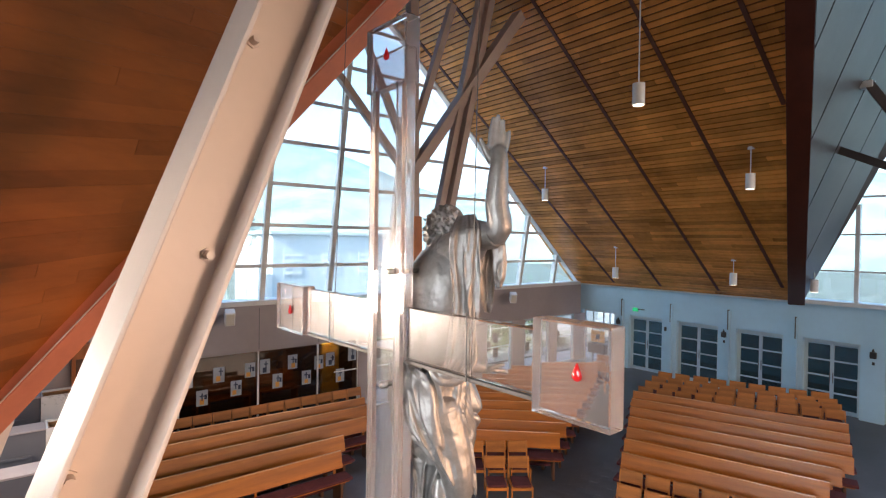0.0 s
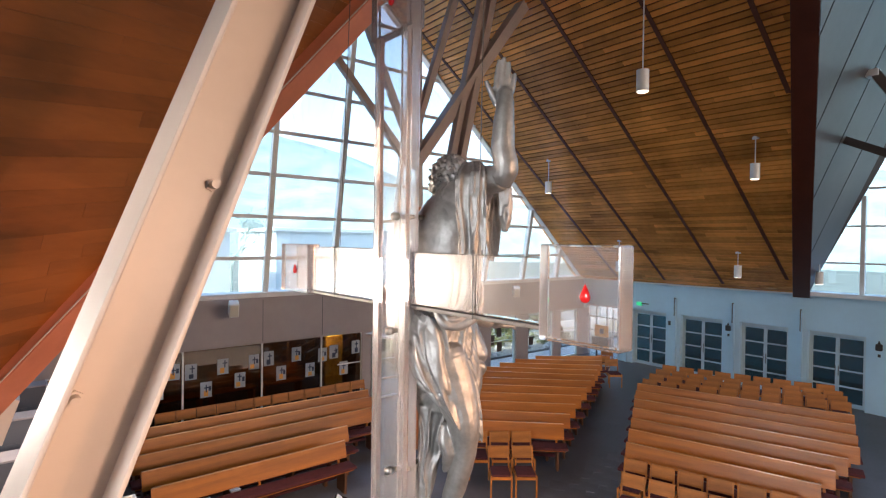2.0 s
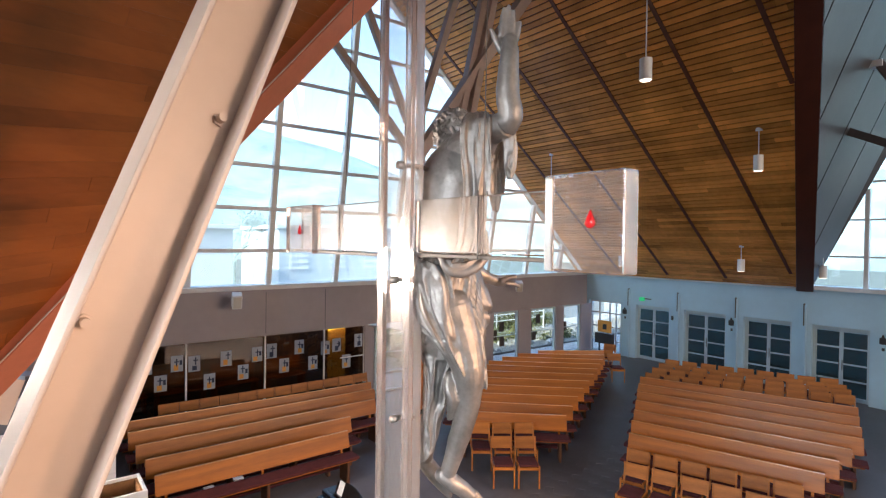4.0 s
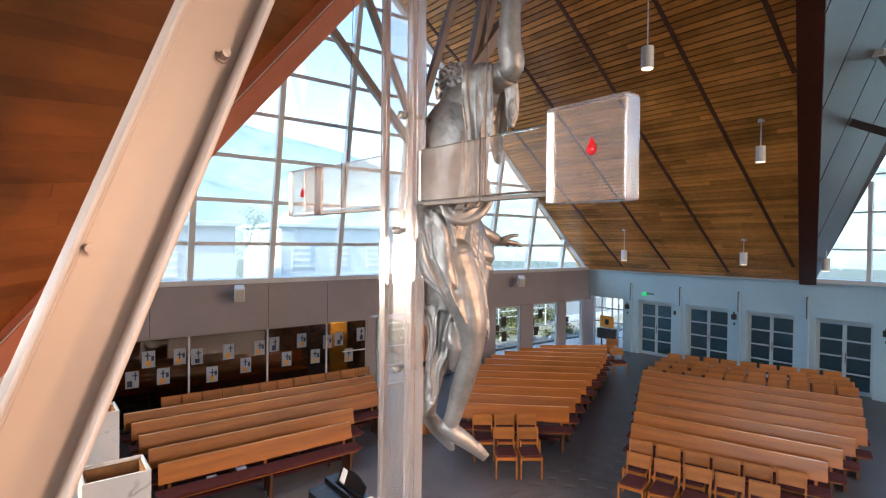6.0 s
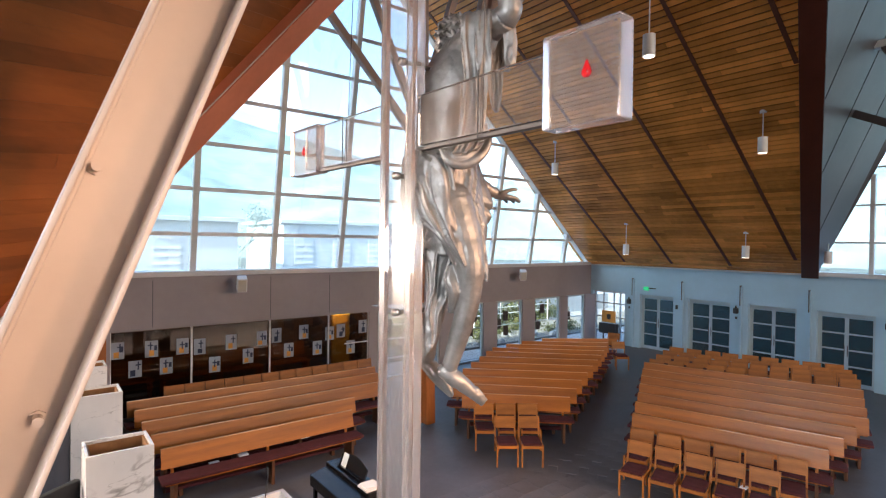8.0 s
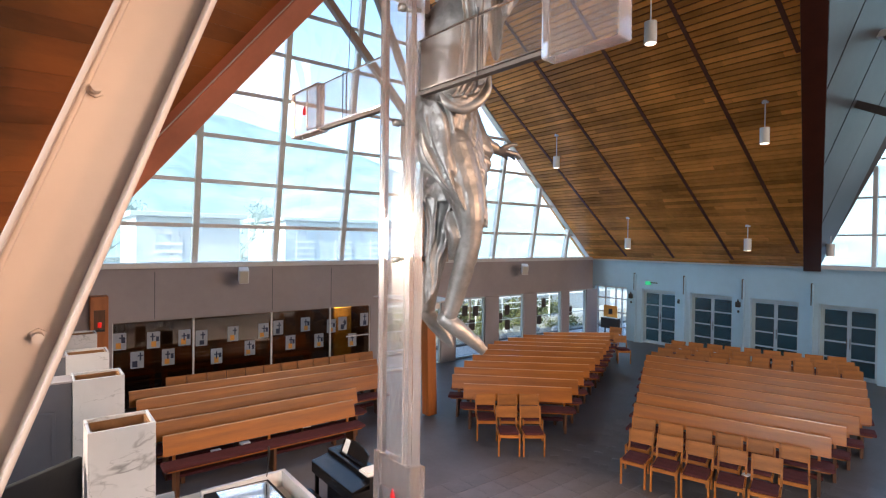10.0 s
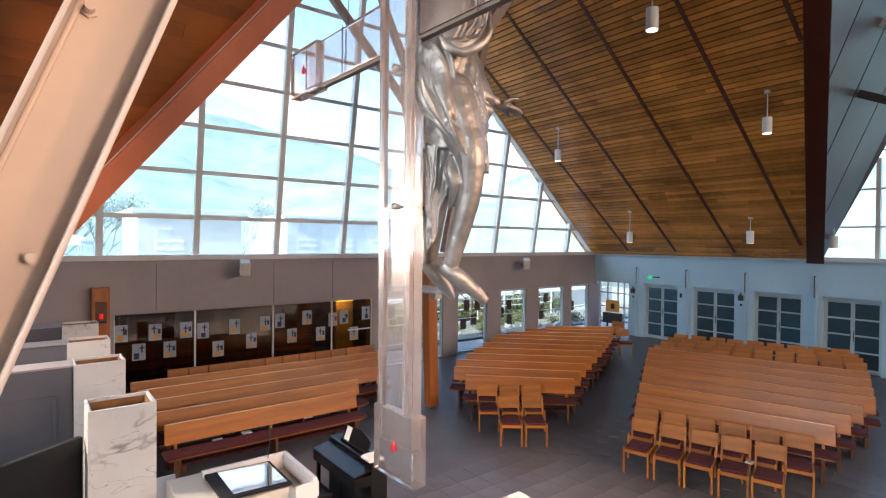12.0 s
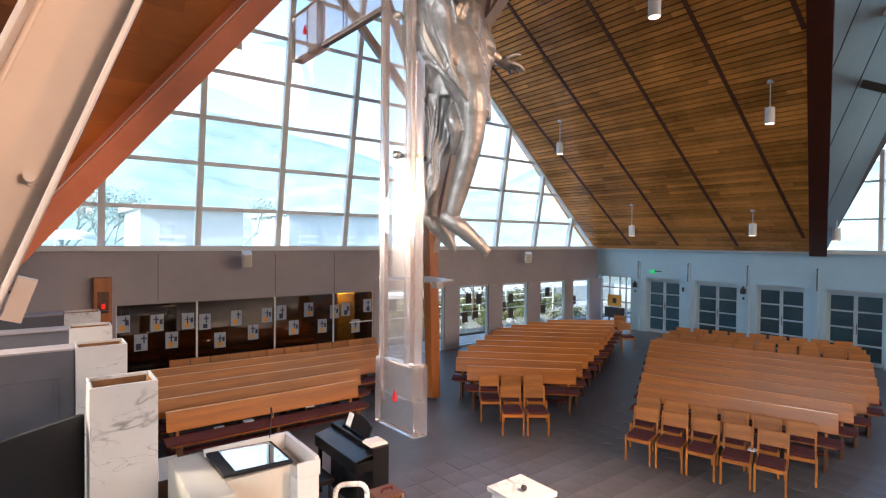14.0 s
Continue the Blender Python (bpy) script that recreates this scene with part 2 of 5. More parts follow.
def marble_material():
    """White marble with thin grey veins of two sizes and faint clouds."""
    m = material("veined_marble", (0.74, 0.73, 0.72), 0.25, var=0.06, scale=1.5)
    t, L = m.node_tree, m.node_tree.links
    b = t.nodes["Principled BSDF"]
    base = b.inputs["Base Color"].links[0].from_socket
    tc, mp = t.nodes.new("ShaderNodeTexCoord"), t.nodes.new("ShaderNodeMapping")
    mp.inputs["Rotation"].default_value, mp.inputs["Scale"].default_value = (0.5, 0.6, 0.4), (1.0, 1.0, 1.9)
    L.new(tc.outputs["Object"], mp.inputs["Vector"])
    for scale, width, depth in ((1.1, 0.02, 0.8), (3.0, 0.012, 0.5)):
        n = t.nodes.new("ShaderNodeTexNoise")
        n.inputs["Scale"].default_value, n.inputs["Detail"].default_value, n.inputs["Distortion"].default_value = scale, 5.0, 0.7
        L.new(mp.outputs[0], n.inputs["Vector"])
        r = t.nodes.new("ShaderNodeValToRGB")
        for e, pos in zip(r.color_ramp.elements, (0.5 - width, 0.5 + width)):
            e.position, e.color = pos, (0, 0, 0, 1)
        r.color_ramp.elements.new(0.5).color = (1, 1, 1, 1)
        L.new(n.outputs[0], r.inputs[0])
        fade = t.nodes.new("ShaderNodeTexNoise")
        fade.inputs["Scale"].default_value = scale * 0.9
        L.new(mp.outputs[0], fade.inputs["Vector"])
        cut = t.nodes.new("ShaderNodeMapRange")
        cut.inputs[1].default_value, cut.inputs[2].default_value, cut.inputs[4].default_value = 0.48, 0.62, depth
        L.new(fade.outputs[0], cut.inputs[0])
        k = t.nodes.new("ShaderNodeMath")
        k.operation = "MULTIPLY"
        L.new(r.outputs[0], k.inputs[0])
        L.new(cut.outputs[0], k.inputs[1])
        mix = t.nodes.new("ShaderNodeMix")
        mix.data_type = "RGBA"
        mix.inputs[7].default_value = (0.22, 0.21, 0.205, 1)
        L.new(k.outputs[0], mix.inputs[0])
        L.new(base, mix.inputs[6])
        base = mix.outputs[2]
    L.new(base, b.inputs["Base Color"])
    return m


MARBLE = marble_material()


# ---------------------------------------------------------------- mesh helpers
def obj(name, bm, mat, smooth=False):
    me = bpy.data.meshes.new(name)
    bm.normal_update()
    bm.to_mesh(me)
    bm.free()
    if smooth:
        for p in me.polygons:
            p.use_smooth = True
    me.materials.append(mat)
    return new(name, me)


def part(name, bm, mat, parent, label="", smooth=False):
    ob = obj(name, bm, mat, smooth)
    ob.parent = parent
    if label:
        tagged(ob, label)
    return ob


def box(bm, lo, hi, bevel=0.0, m=None):
    c, s = [(a + b) / 2 for a, b in zip(lo, hi)], [abs(b - a) for a, b in zip(lo, hi)]
    mat = Matrix.LocRotScale(c, None, s)
    geo = bmesh.ops.create_cube(bm, size=1, matrix=mat)
    if bevel:
        edges = {e for v in geo["verts"] for e in v.link_edges}
        out = bmesh.ops.bevel(bm, geom=list(edges), offset=bevel, segments=2, affect="EDGES", profile=0.6)
        vs = {v for f in out["faces"] for v in f.verts} | {v for v in geo["verts"] if v.is_valid}
    else:
        vs = set(geo["verts"])
    if m is not None:
        bmesh.ops.transform(bm, matrix=m, verts=list(vs))
    return bm


def boxes(*specs, bevel=0.0):
    bm = bmesh.new()
    for lo, hi in specs:
        box(bm, lo, hi, bevel)
    return bm


def rod(bm, a, b, r, seg=12, r2=None):
    a, b = Vector(a), Vector(b)
    d = b - a
    m = Matrix.Translation((a + b) / 2) @ d.to_track_quat("Z", "Y").to_matrix().to_4x4()
    bmesh.ops.create_cone(bm, cap_ends=True, segments=seg, radius1=r, radius2=r if r2 is None else r2, depth=d.length, matrix=m)
    return bm


def bar(bm, a, b, w, h, up=(0, 0, 1), bevel=0.0):
    """A straight bar of section w x h from a to b."""
    a, b = Vector(a), Vector(b)
    d = (b - a).normalized()
    side = d.cross(Vector(up)).normalized()
    top = side.cross(d)
    m = Matrix((side, d, top)).transposed().to_4x4()
    m.translation = (a + b) / 2
    box(bm, (-w / 2, -(b - a).length / 2, -h / 2), (w / 2, (b - a).length / 2, h / 2), bevel, m)
    return bm


def empty(name, at, label, category, group="", turn=0.0):
    e = new(name)
    e.matrix_world = pose(*at, 0, 0, turn)
    e.empty_display_size = 0.1
    return tagged(e, label, category, group)


def setting(ob, label, category):
    return tagged(ob, label, category, kind="structure")


def rake_floor(x, y):
    return min(max(0.03 * (math.hypot(x - 2, y - 2) - 7.0), 0.0), 0.33)


def slabs(poly, along, width, gap, thick, normal):
    """Boards that cover a flat convex polygon: strips across it, each a thin slab below its plane."""
    n = Vector(normal).normalized()
    u = (Vector(along) - n * Vector(along).dot(n)).normalized()
    v = n.cross(u)
    o = Vector(poly[0])
    flat = [((Vector(p) - o).dot(u), (Vector(p) - o).dot(v)) for p in poly]
    bm = bmesh.new()

    def clip(pts, k, keep_above):
        out = []
        for i in range(len(pts)):
            a, b = pts[i], pts[(i + 1) % len(pts)]
            ia, ib = (a[1] >= k) == keep_above, (b[1] >= k) == keep_above
            if ia:
                out.append(a)
            if ia != ib:
                f = (k - a[1]) / (b[1] - a[1])
                out.append((a[0] + f * (b[0] - a[0]), k))
        return out

    lo, hi = min(p[1] for p in flat), max(p[1] for p in flat)
    i = 0
    k = lo
    while k < hi:
        strip = clip(clip(flat, k + gap / 2, True), k + width - gap / 2, False)
        k += width
        i += 1
        if len(strip) < 3:
            continue
        x0, x1 = min(p[0] for p in strip), max(p[0] for p in strip)
        cuts = [x0]
        c = x0 - random.random() * 3.5
        while c < x1:
            c += 2.4 + 1.8 * random.random()
            if x0 < c < x1:
                cuts.append(c)
        cuts.append(x1)
        drop = random.uniform(-0.0015, 0.0015)
        for a, b in zip(cuts, cuts[1:]):
            sw = [(p[1], p[0]) for p in strip]
            piece = clip(clip(sw, a + 0.0015, True), b - 0.0015, False)
            if len(piece) < 3:
                continue
            top = [bm.verts.new(o + u * q[1] + v * q[0]) for q in piece]
            low = [bm.verts.new(w.co + n * (thick + drop)) for w in top]
            try:
                bm.faces.new(low)
                for j in range(len(low)):
                    bm.faces.new((top[j], top[(j + 1) % len(top)], low[(j + 1) % len(low)], low[j]))
            except ValueError:
                pass
    bmesh.ops.recalc_face_normals(bm, faces=bm.faces)
    return bm


def prism(poly, offset):
    bm = bmesh.new()
    a = [bm.verts.new(p) for p in poly]
    b = [bm.verts.new(Vector(p) + Vector(offset)) for p in poly]
    bm.faces.new(a)
    bm.faces.new(list(reversed(b)))
    for i in range(len(a)):
        j = (i + 1) % len(a)
        bm.faces.new((a[j], a[i], b[i], b[j]))
    bmesh.ops.recalc_face_normals(bm, faces=bm.faces)
    return bm


# ---------------------------------------------------------------- ground, floor, walls
SILL, WY, RX = 3.5, 13.3, 18.15
ground = setting(obj("ground", boxes(((-900, -900, -0.4), (900, 900, -0.06))), GRASS), "flat planted ground round the church", "ground")
setting(obj("pavement", boxes(((-12, 13.9, -0.05), (40, 15.2, 0.12)), ((-12, 18.65, -0.05), (40, 40, 0.05)), ((18.7, -20, -0.05), (26, 13.9, 0.12))), PAVE), "pale concrete walk outside the windows", "pavement")

bm = bmesh.new()
N = 44
grid = [[bm.verts.new((x, y, rake_floor(x, y))) for y in [-12 + 25.6 * j / N for j in range(N + 1)]] for x in [-7 + 25.6 * i / N for i in range(N + 1)]]
for i in range(N):
    for j in range(N):
        bm.faces.new((grid[i][j], grid[i + 1][j], grid[i + 1][j + 1], grid[i][j + 1]))
floor = setting(obj("floor", bm, CARPET, True), "dark slate-grey church floor sloping gently to the sanctuary", "floor")

dais = setting(obj("dais", boxes(((-6, -6, -0.02), (2.6, 6.0, 0.15)), ((-6, -6, 0.1), (2.4, 5.9, 0.3)), ((-6, -6, 0.25), (2.25, 5.8, 0.45))), CARPET), "low stepped platform of the sanctuary", "platform")

# north wall: solid band, columns, window openings below the ledge
north = setting(obj("wall_north", boxes(
    ((-7, WY, 2.2), (RX + 0.3, WY + 0.35, SILL - 0.12)),
    ((-7, WY, -0.05), (1.39, WY + 0.35, 2.2)),
    ((7.75, WY, -0.05), (8.05, WY + 0.07, 2.2)),
    ((10.25, WY - 0.12, -0.05), (10.85, WY + 0.07, 2.2)),
    ((12.13, WY - 0.12, -0.05), (12.76, WY + 0.07, 2.2)),
    ((14.02, WY - 0.12, -0.05), (14.67, WY + 0.07, 2.2)),
    ((16.1, WY - 0.12, -0.05), (16.54, WY + 0.07, 2.2)),
    ((17.63, WY - 0.12, -0.05), (RX + 0.3, WY + 0.07, 2.2)),
), WALL), "grey plastered side wall with columns between the windows", "wall")
setting(obj("ledge_north", boxes(((-7, WY - 0.16, SILL - 0.12), (RX, WY + 0.4, SILL)), bevel=0.01), LEDGE), "pale ledge under the gable window", "ledge")

# east wall: door openings between pilasters
DOORS = [(9.78, 11.09), (7.83, 9.24), (5.92, 7.28), (4.04, 5.41), (2.1, 3.5), (0.2, 1.6)]
spec = [((RX, -12, 2.36), (RX + 0.3, WY, SILL - 0.12)), ((RX, 11.09, -0.05), (RX + 0.3, 11.72, 2.36)), ((RX, 13.2, -0.05), (RX + 0.3, WY, 2.36)), ((RX, -12, -0.05), (RX + 0.3, 0.2, 2.36))]
for (a, b), (c, d) in zip(DOORS[1:], DOORS):
    spec.append(((RX, b, -0.05), (RX + 0.3, c, 2.36)))
setting(obj("wall_east", boxes(*spec), WALL_B), "pale blue-grey plastered wall with double doors", "wall")
setting(obj("ledge_east", boxes(((RX - 0.16, -12, SILL - 0.12), (RX + 0.4, WY - 0.16, SILL)), bevel=0.01), LEDGE), "white ledge along the top of the door wall", "ledge")
for y in (11.33, 9.4, 7.46, 5.55):
    setting(obj("pilaster", boxes(((RX - 0.09, y - 0.02, 0.2), (RX - 0.002, y + 0.02, 2.92)), bevel=0.006), WALL_B), "slim blue-grey pilaster beside the doors", "pilaster")
    # dark strip in place of the shaded groove beside the pilaster
    setting(obj("trim_groove", boxes(((RX - 0.092, y + 0.022, 2.3), (RX - 0.002, y + 0.05, 2.95))), DARKSTEEL), "short dark strip standing for the shadow gap at the pilaster head", "trim")

# closing walls behind the camera, unseen, which keep sky and sun out
setting(obj("wall_south", boxes(((-7.3, -12.3, -0.1), (RX + 0.3, -12, 13))), WALL), "plain grey wall behind", "wall")
setting(obj("wall_west", boxes(((-7.3, -12, -0.1), (-7, 13.7, 13))), WALL), "plain grey wall behind the sanctuary", "wall")

# ---------------------------------------------------------------- roof
SL = 0.745


def roof_a(x, y):
    return (x, y, SILL + SL * (17.9 - x))


RIDGE = 6.63
n_a = Vector((-SL, 0, -1)).normalized()
poly_a = [roof_a(17.95, 13.6), roof_a(17.95, 5.72), roof_a(9.9, 3.28), roof_a(RIDGE, 2.3), roof_a(RIDGE, 12.0)]
ceiling = setting(obj("ceiling_east", slabs(poly_a, (0, 1, 0), 0.15, 0.032, 0.03, n_a), CEIL), "sloping ceiling of narrow cedar boards", "ceiling")
setting(obj("ceiling_backing", prism([Vector(p) - n_a * 0.004 for p in poly_a], -n_a * 0.2), BACKING), "dark deck above the cedar boards", "ceiling")
for y0, x1 in ((11.5, RIDGE + 0.2), (9.63, RIDGE + 0.2), (7.66, RIDGE + 0.2), (5.72, RIDGE + 0.2), (4.0, RIDGE + 0.2)):
    a, b = (17.75 if y0 > 5.8 else 17.4 if y0 > 5 else 12.0, y0), (x1, y0 + 0.015 * (17.75 - x1))
    bm = bar(bmesh.new(), Vector(roof_a(*a)) + n_a * 0.03, Vector(roof_a(*b)) + n_a * 0.03, 0.09, 0.03, up=n_a)
    setting(obj("ceiling_batten", bm, BATTEN), "dark batten on the cedar ceiling", "batten")
# east valley
v0, v1 = Vector((18.15, 5.6, 3.5)), Vector((8.2, 2.6, 10.6))
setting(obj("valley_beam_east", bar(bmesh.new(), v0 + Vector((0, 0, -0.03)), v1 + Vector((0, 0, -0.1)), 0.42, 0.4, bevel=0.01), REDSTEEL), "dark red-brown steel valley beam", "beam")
# steep grey plane of the east gable
p0 = Vector((18.1, 5.4, 3.5))
dr, dv = Vector((0, -1.11, 2.42)), Vector((-8.07, -2.45, 5.74))
n_c = dr.cross(dv).normalized()
if n_c.z > 0:
    n_c = -n_c
poly_c = [p0, p0 + dr * 3.2, p0 + dr * 3.2 + dv * 1.2, p0 + dv * 1.2]
bm = bmesh.new()
SEAMS = [0.0, 0.207, 0.431, 0.655, 0.88, 1.1]
for sa, sb in zip(SEAMS, SEAMS[1:]):
    quad = [p0 + dr * r + dv * (v + 0.066 * r * (v > 0)) for r, v in ((0, sa + 0.0035), (3.2, sa + 0.0035), (3.2, sb - 0.0035), (0, sb - 0.0035))]
    a = [bm.verts.new(p) for p in quad]
    b = [bm.verts.new(p + n_c * 0.035) for p in quad]
    bm.faces.new(b)
    for k in range(4):
        bm.faces.new((a[k], a[(k + 1) % 4], b[(k + 1) % 4], b[k]))
bmesh.ops.recalc_face_normals(bm, faces=bm.faces)
setting(obj("ceiling_gable", bm, GREYPANEL), "steep panelled ceiling of the east gable, its grey darkened for shade", "ceiling")
setting(obj("ceiling_gable_backing", prism([p - n_c * 0.004 for p in poly_c], -n_c * 0.15), BACKING), "dark deck above the grey panels", "ceiling")


# sanctuary plane
def roof_b(x, y):
    return (x, y, 3.75 + 0.8 * x - 1.3 * (y - 5.29))


L0, L1 = Vector((-1.9, 6.03, 1.27)), Vector((5.3, 3.22, 10.48))
n_b = Vector((0.8, -1.3, -1)).normalized()
cdir = Vector((-1.3, -0.8, 0)).normalized()
pb = [Vector(roof_b(L0.x, L0.y)), Vector(roof_b(L1.x, L1.y)), Vector(roof_b(L1.x, L1.y)) + cdir * 7, Vector(roof_b(L0.x, L0.y)) + cdir * 5]
pb = [p - n_b * 0.1 for p in pb]


def light_opening(bm, at, along, across, ha, hb):
    """Cut a rectangular opening through boards and deck."""
    for d, h in ((along, ha), (across, hb)):
        for s in (-1, 1):
            bmesh.ops.bisect_plane(bm, geom=bm.verts[:] + bm.edges[:] + bm.faces[:], plane_co=at + d * h * s, plane_no=d)
    gone = [f for f in bm.faces if abs((f.calc_center_median() - at).dot(along)) < ha - 0.001 and abs((f.calc_center_median() - at).dot(across)) < hb - 0.001]
    bmesh.ops.delete(bm, geom=gone, context="FACES")
    return bm


# unseen hole added in the ceiling so the glint lamp reaches the cross
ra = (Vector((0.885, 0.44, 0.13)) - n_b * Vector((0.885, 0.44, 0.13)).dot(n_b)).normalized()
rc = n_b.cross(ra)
opening_at = Vector((-0.92, 4.38, 4.2))
setting(obj("ceiling_sanctuary", light_opening(slabs(pb, (0.885, 0.44, 0.13), 0.125, 0.001, 0.02, n_b), opening_at, ra, rc, 0.42, 0.75), CEIL_L), "steep orange cedar-boarded ceiling over the sanctuary", "ceiling")
setting(obj("ceiling_sanctuary_backing", light_opening(prism([p - n_b * 0.004 for p in pb], -n_b * 0.2), opening_at, ra, rc, 0.42, 0.75), BACKING), "dark deck above the sanctuary boards", "ceiling")
d_l = (L1 - L0).normalized()
setting(obj("valley_beam_sanctuary", bar(bmesh.new(), L0 + Vector((0.02, 0.12, 0.06)), L1 + Vector((0.02, 0.12, 0.06)), 0.24, 0.2, up=n_b, bevel=0.008), REDSTEEL_LIT), "red-brown steel beam along the ceiling edge", "beam")
side = d_l.cross(n_b).normalized()
side = side if side.dot(cdir) > 0 else -side
edge = Vector((0.02, 0.12, 0.06)) + side * 0.132 + n_b * 0.09
setting(obj("trim_sanctuary", bar(bmesh.new(), L0 + edge, L1 + edge, 0.009, 0.012, up=n_b, bevel=0.004), CREAM), "thin cream trim strip along the ceiling edge beam", "trim")
# hidden west slope of the north gable and closing roof
setting(obj("ceiling_north_west", prism([(-1.2, 13.6, 3.28), (RIDGE, 12.0, 11.9), (RIDGE, 3.0, 11.9), (-1.2, 6.2, 3.28)], (-0.25, 0, 0.2)), BACKING), "dark far slope of the north gable", "ceiling")
setting(obj("ceiling_top", boxes(((-7.3, -12.3, 12.6), (RX + 0.3, 13.7, 12.9))), BACKING), "dark roof deck", "ceiling")

# ---------------------------------------------------------------- north gable window, leaning inwards
LEAN_K = 0.17
MULL = [-0.78, 1.12, 3.02, 4.92, 6.79, 8.69, 10.6, 12.53, 14.45, 16.36, 17.9]


def gable_top(x):
    return min(SILL + SL * (17.95 - x), SILL + 1.1 * (x + 1.0))


def win(x, z, d=0.0):
    return Vector((x, WY + 0.05 - LEAN_K * (z - SILL) + d, z))


window_n = empty("window_north", (0, WY, SILL), "tall aluminium-framed gable window leaning inwards", "window")
setting(window_n, "tall aluminium-framed gable window leaning inwards", "window")


def wpart(name, bm, mat, parent, smooth=False):
    ob = part(name, bm, mat, parent, smooth=smooth)
    ob.matrix_parent_inverse = parent.matrix_world.inverted()
    return ob


for x in MULL[1:-1]:
    top = gable_top(x) - 0.1
    wpart("mullion", bar(bmesh.new(), win(x, SILL), win(x, top), 0.13, 0.17, up=(0, 1, 0)), ALU, window_n)
TRANS = [SILL + 0.86 + 1.033 * i for i in range(8)]
for z in TRANS:
    xa = max(MULL[0], (z - SILL) / 1.1 - 1.0)
    xb = 17.95 - (z - SILL) / SL
    if xb - xa > 0.4:
        wpart("transom", bar(bmesh.new(), win(xa, z), win(xb, z), 0.05, 0.09, up=(0, 0, 1)), ALU, window_n)
bm = bar(bmesh.new(), win(17.95, SILL + 0.02), win(RIDGE, gable_top(RIDGE)), 0.17, 0.2, up=(0, 1, 0))
wpart("rake_frame", bm, ALU, window_n)
zs = [SILL] + TRANS + [13]
for xa, xb in zip(MULL, MULL[1:]):
    for za, zb in zip(zs, zs[1:]):
        pts = []
        for x, z in ((xa, za), (xb, za), (xb, zb), (xa, zb)):
            pts.append((x, min(z, gable_top(x))))
        if pts[2][1] - pts[1][1] < 0.02 and pts[3][1] - pts[0][1] < 0.02:
            continue
        quad = [p for i, p in enumerate(pts) if p not in pts[:i]]
        quad = [p for p in quad if p[1] >= za - 1e-6]
        if len(quad) < 3:
            continue
        ob = wpart("pane", prism([win(x, z) for x, z in quad], (0, 0.008, 0)), GLASS, window_n)
# east gable window
window_e = empty("window_east", (RX, 4, SILL), "tall aluminium-framed gable window above the doors", "window")
setting(window_e, "tall aluminium-framed gable window above the doors", "window")
for y in (4.15, 2.2, 0.3):
    wpart("mullion", boxes(((RX - 0.08, y - 0.05, SILL), (RX + 0.08, y + 0.05, SILL + 2.18 * (5.4 - y)))), ALU, window_e)
for z in TRANS[:6]:
    wpart("transom", boxes(((RX - 0.045, -3, z - 0.025), (RX + 0.045, 5.4 - (z - SILL) / 2.18, z + 0.025))), ALU, window_e)
wpart("pane", prism([(RX, 5.45, SILL), (RX, -8, SILL), (RX, -8, 12.6), (RX, 1.2, 12.6)], (0.01, 0, 0)), GLASS, window_e)


# ---------------------------------------------------------------- leaning steel beam beside the cross
beam = empty("leaning_steel_beam", (0, 1.66, 3.4), "cream-painted steel channel beam leaning beside the cross", "beam")


def bl(z):
    return 0.114 + 0.367 * (z - 4.4)


za, zb = -0.0, 9.0
for dx in (0.0075, 0.209):
    bm = bmesh.new()
    bar(bm, (bl(za) + dx, 1.705, za), (bl(zb) + dx, 1.705, zb), 0.335, 0.014, up=(-0.938, 0, 0.347), bevel=0.005)
    wpart("flange", bm, CREAM, beam)
bm = bmesh.new()
bar(bm, (bl(za) + 0.108, 1.668, za), (bl(zb) + 0.108, 1.668, zb), 0.012, 0.182, up=(-0.938, 0, 0.347))
wpart("web", bm, CREAM, beam)
bm = bmesh.new()
bar(bm, (bl(za) + 0.022, 1.655, za), (bl(zb) + 0.022, 1.655, zb), 0.014, 0.014, up=(-0.938, 0, 0.347), bevel=0.006)
wpart("weld_bead", bm, CREAM, beam)
for x, z in ((0.171, 4.433), (0.493, 4.989), (0.618, 5.629), (0.053, 3.803)):
    bm = rod(bmesh.new(), (x, 1.652, z), (x, 1.668, z), 0.02, 6)
    rod(bm, (x, 1.615, z), (x, 1.652, z), 0.0125, 12)
    wpart("bolt", bm, CREAM, beam)

# ---------------------------------------------------------------- acrylic cross
cross = empty("hanging_cross", (1.169, 1.64, 0.0), "clear acrylic cross with red glass drops hanging on cables", "cross", turn=2.29)


def slab(name, mat, lo, hi, bevel=0.004, label=""):
    return part(name, boxes((lo, hi), bevel=bevel), mat, cross, label)


slab("upright", MILKY, (0, -0.005, 3.06), (0.04, 0.205, 5.75))
slab("upright_strip", MILKY, (-0.02, 0.165, 3.2), (-0.002, 0.205, 5.62), 0.003)
slab("upright_strip", MILKY, (-0.02, -0.005, 3.2), (-0.002, 0.035, 5.62), 0.003)
slab("arm", ACRYL, (0.004, -0.606, 4.607), (0.036, -0.008, 4.795))
# hazier acrylic on this arm, its whiteness standing for the glare over it
slab("arm", FROST, (0.004, 0.208, 4.6), (0.036, 0.9, 4.805))
# rails take a dark colour to show the shaded underside of the arms
slab("arm_rail", DARKSTEEL, (0.006, -0.6, 4.59), (0.034, -0.008, 4.603), 0.002, "thin rail under the arm, coloured dark for its shaded side")
slab("arm_rail", DARKSTEEL, (0.006, 0.208, 4.583), (0.034, 0.765, 4.596), 0.002, "thin rail under the arm, coloured dark for its shaded side")
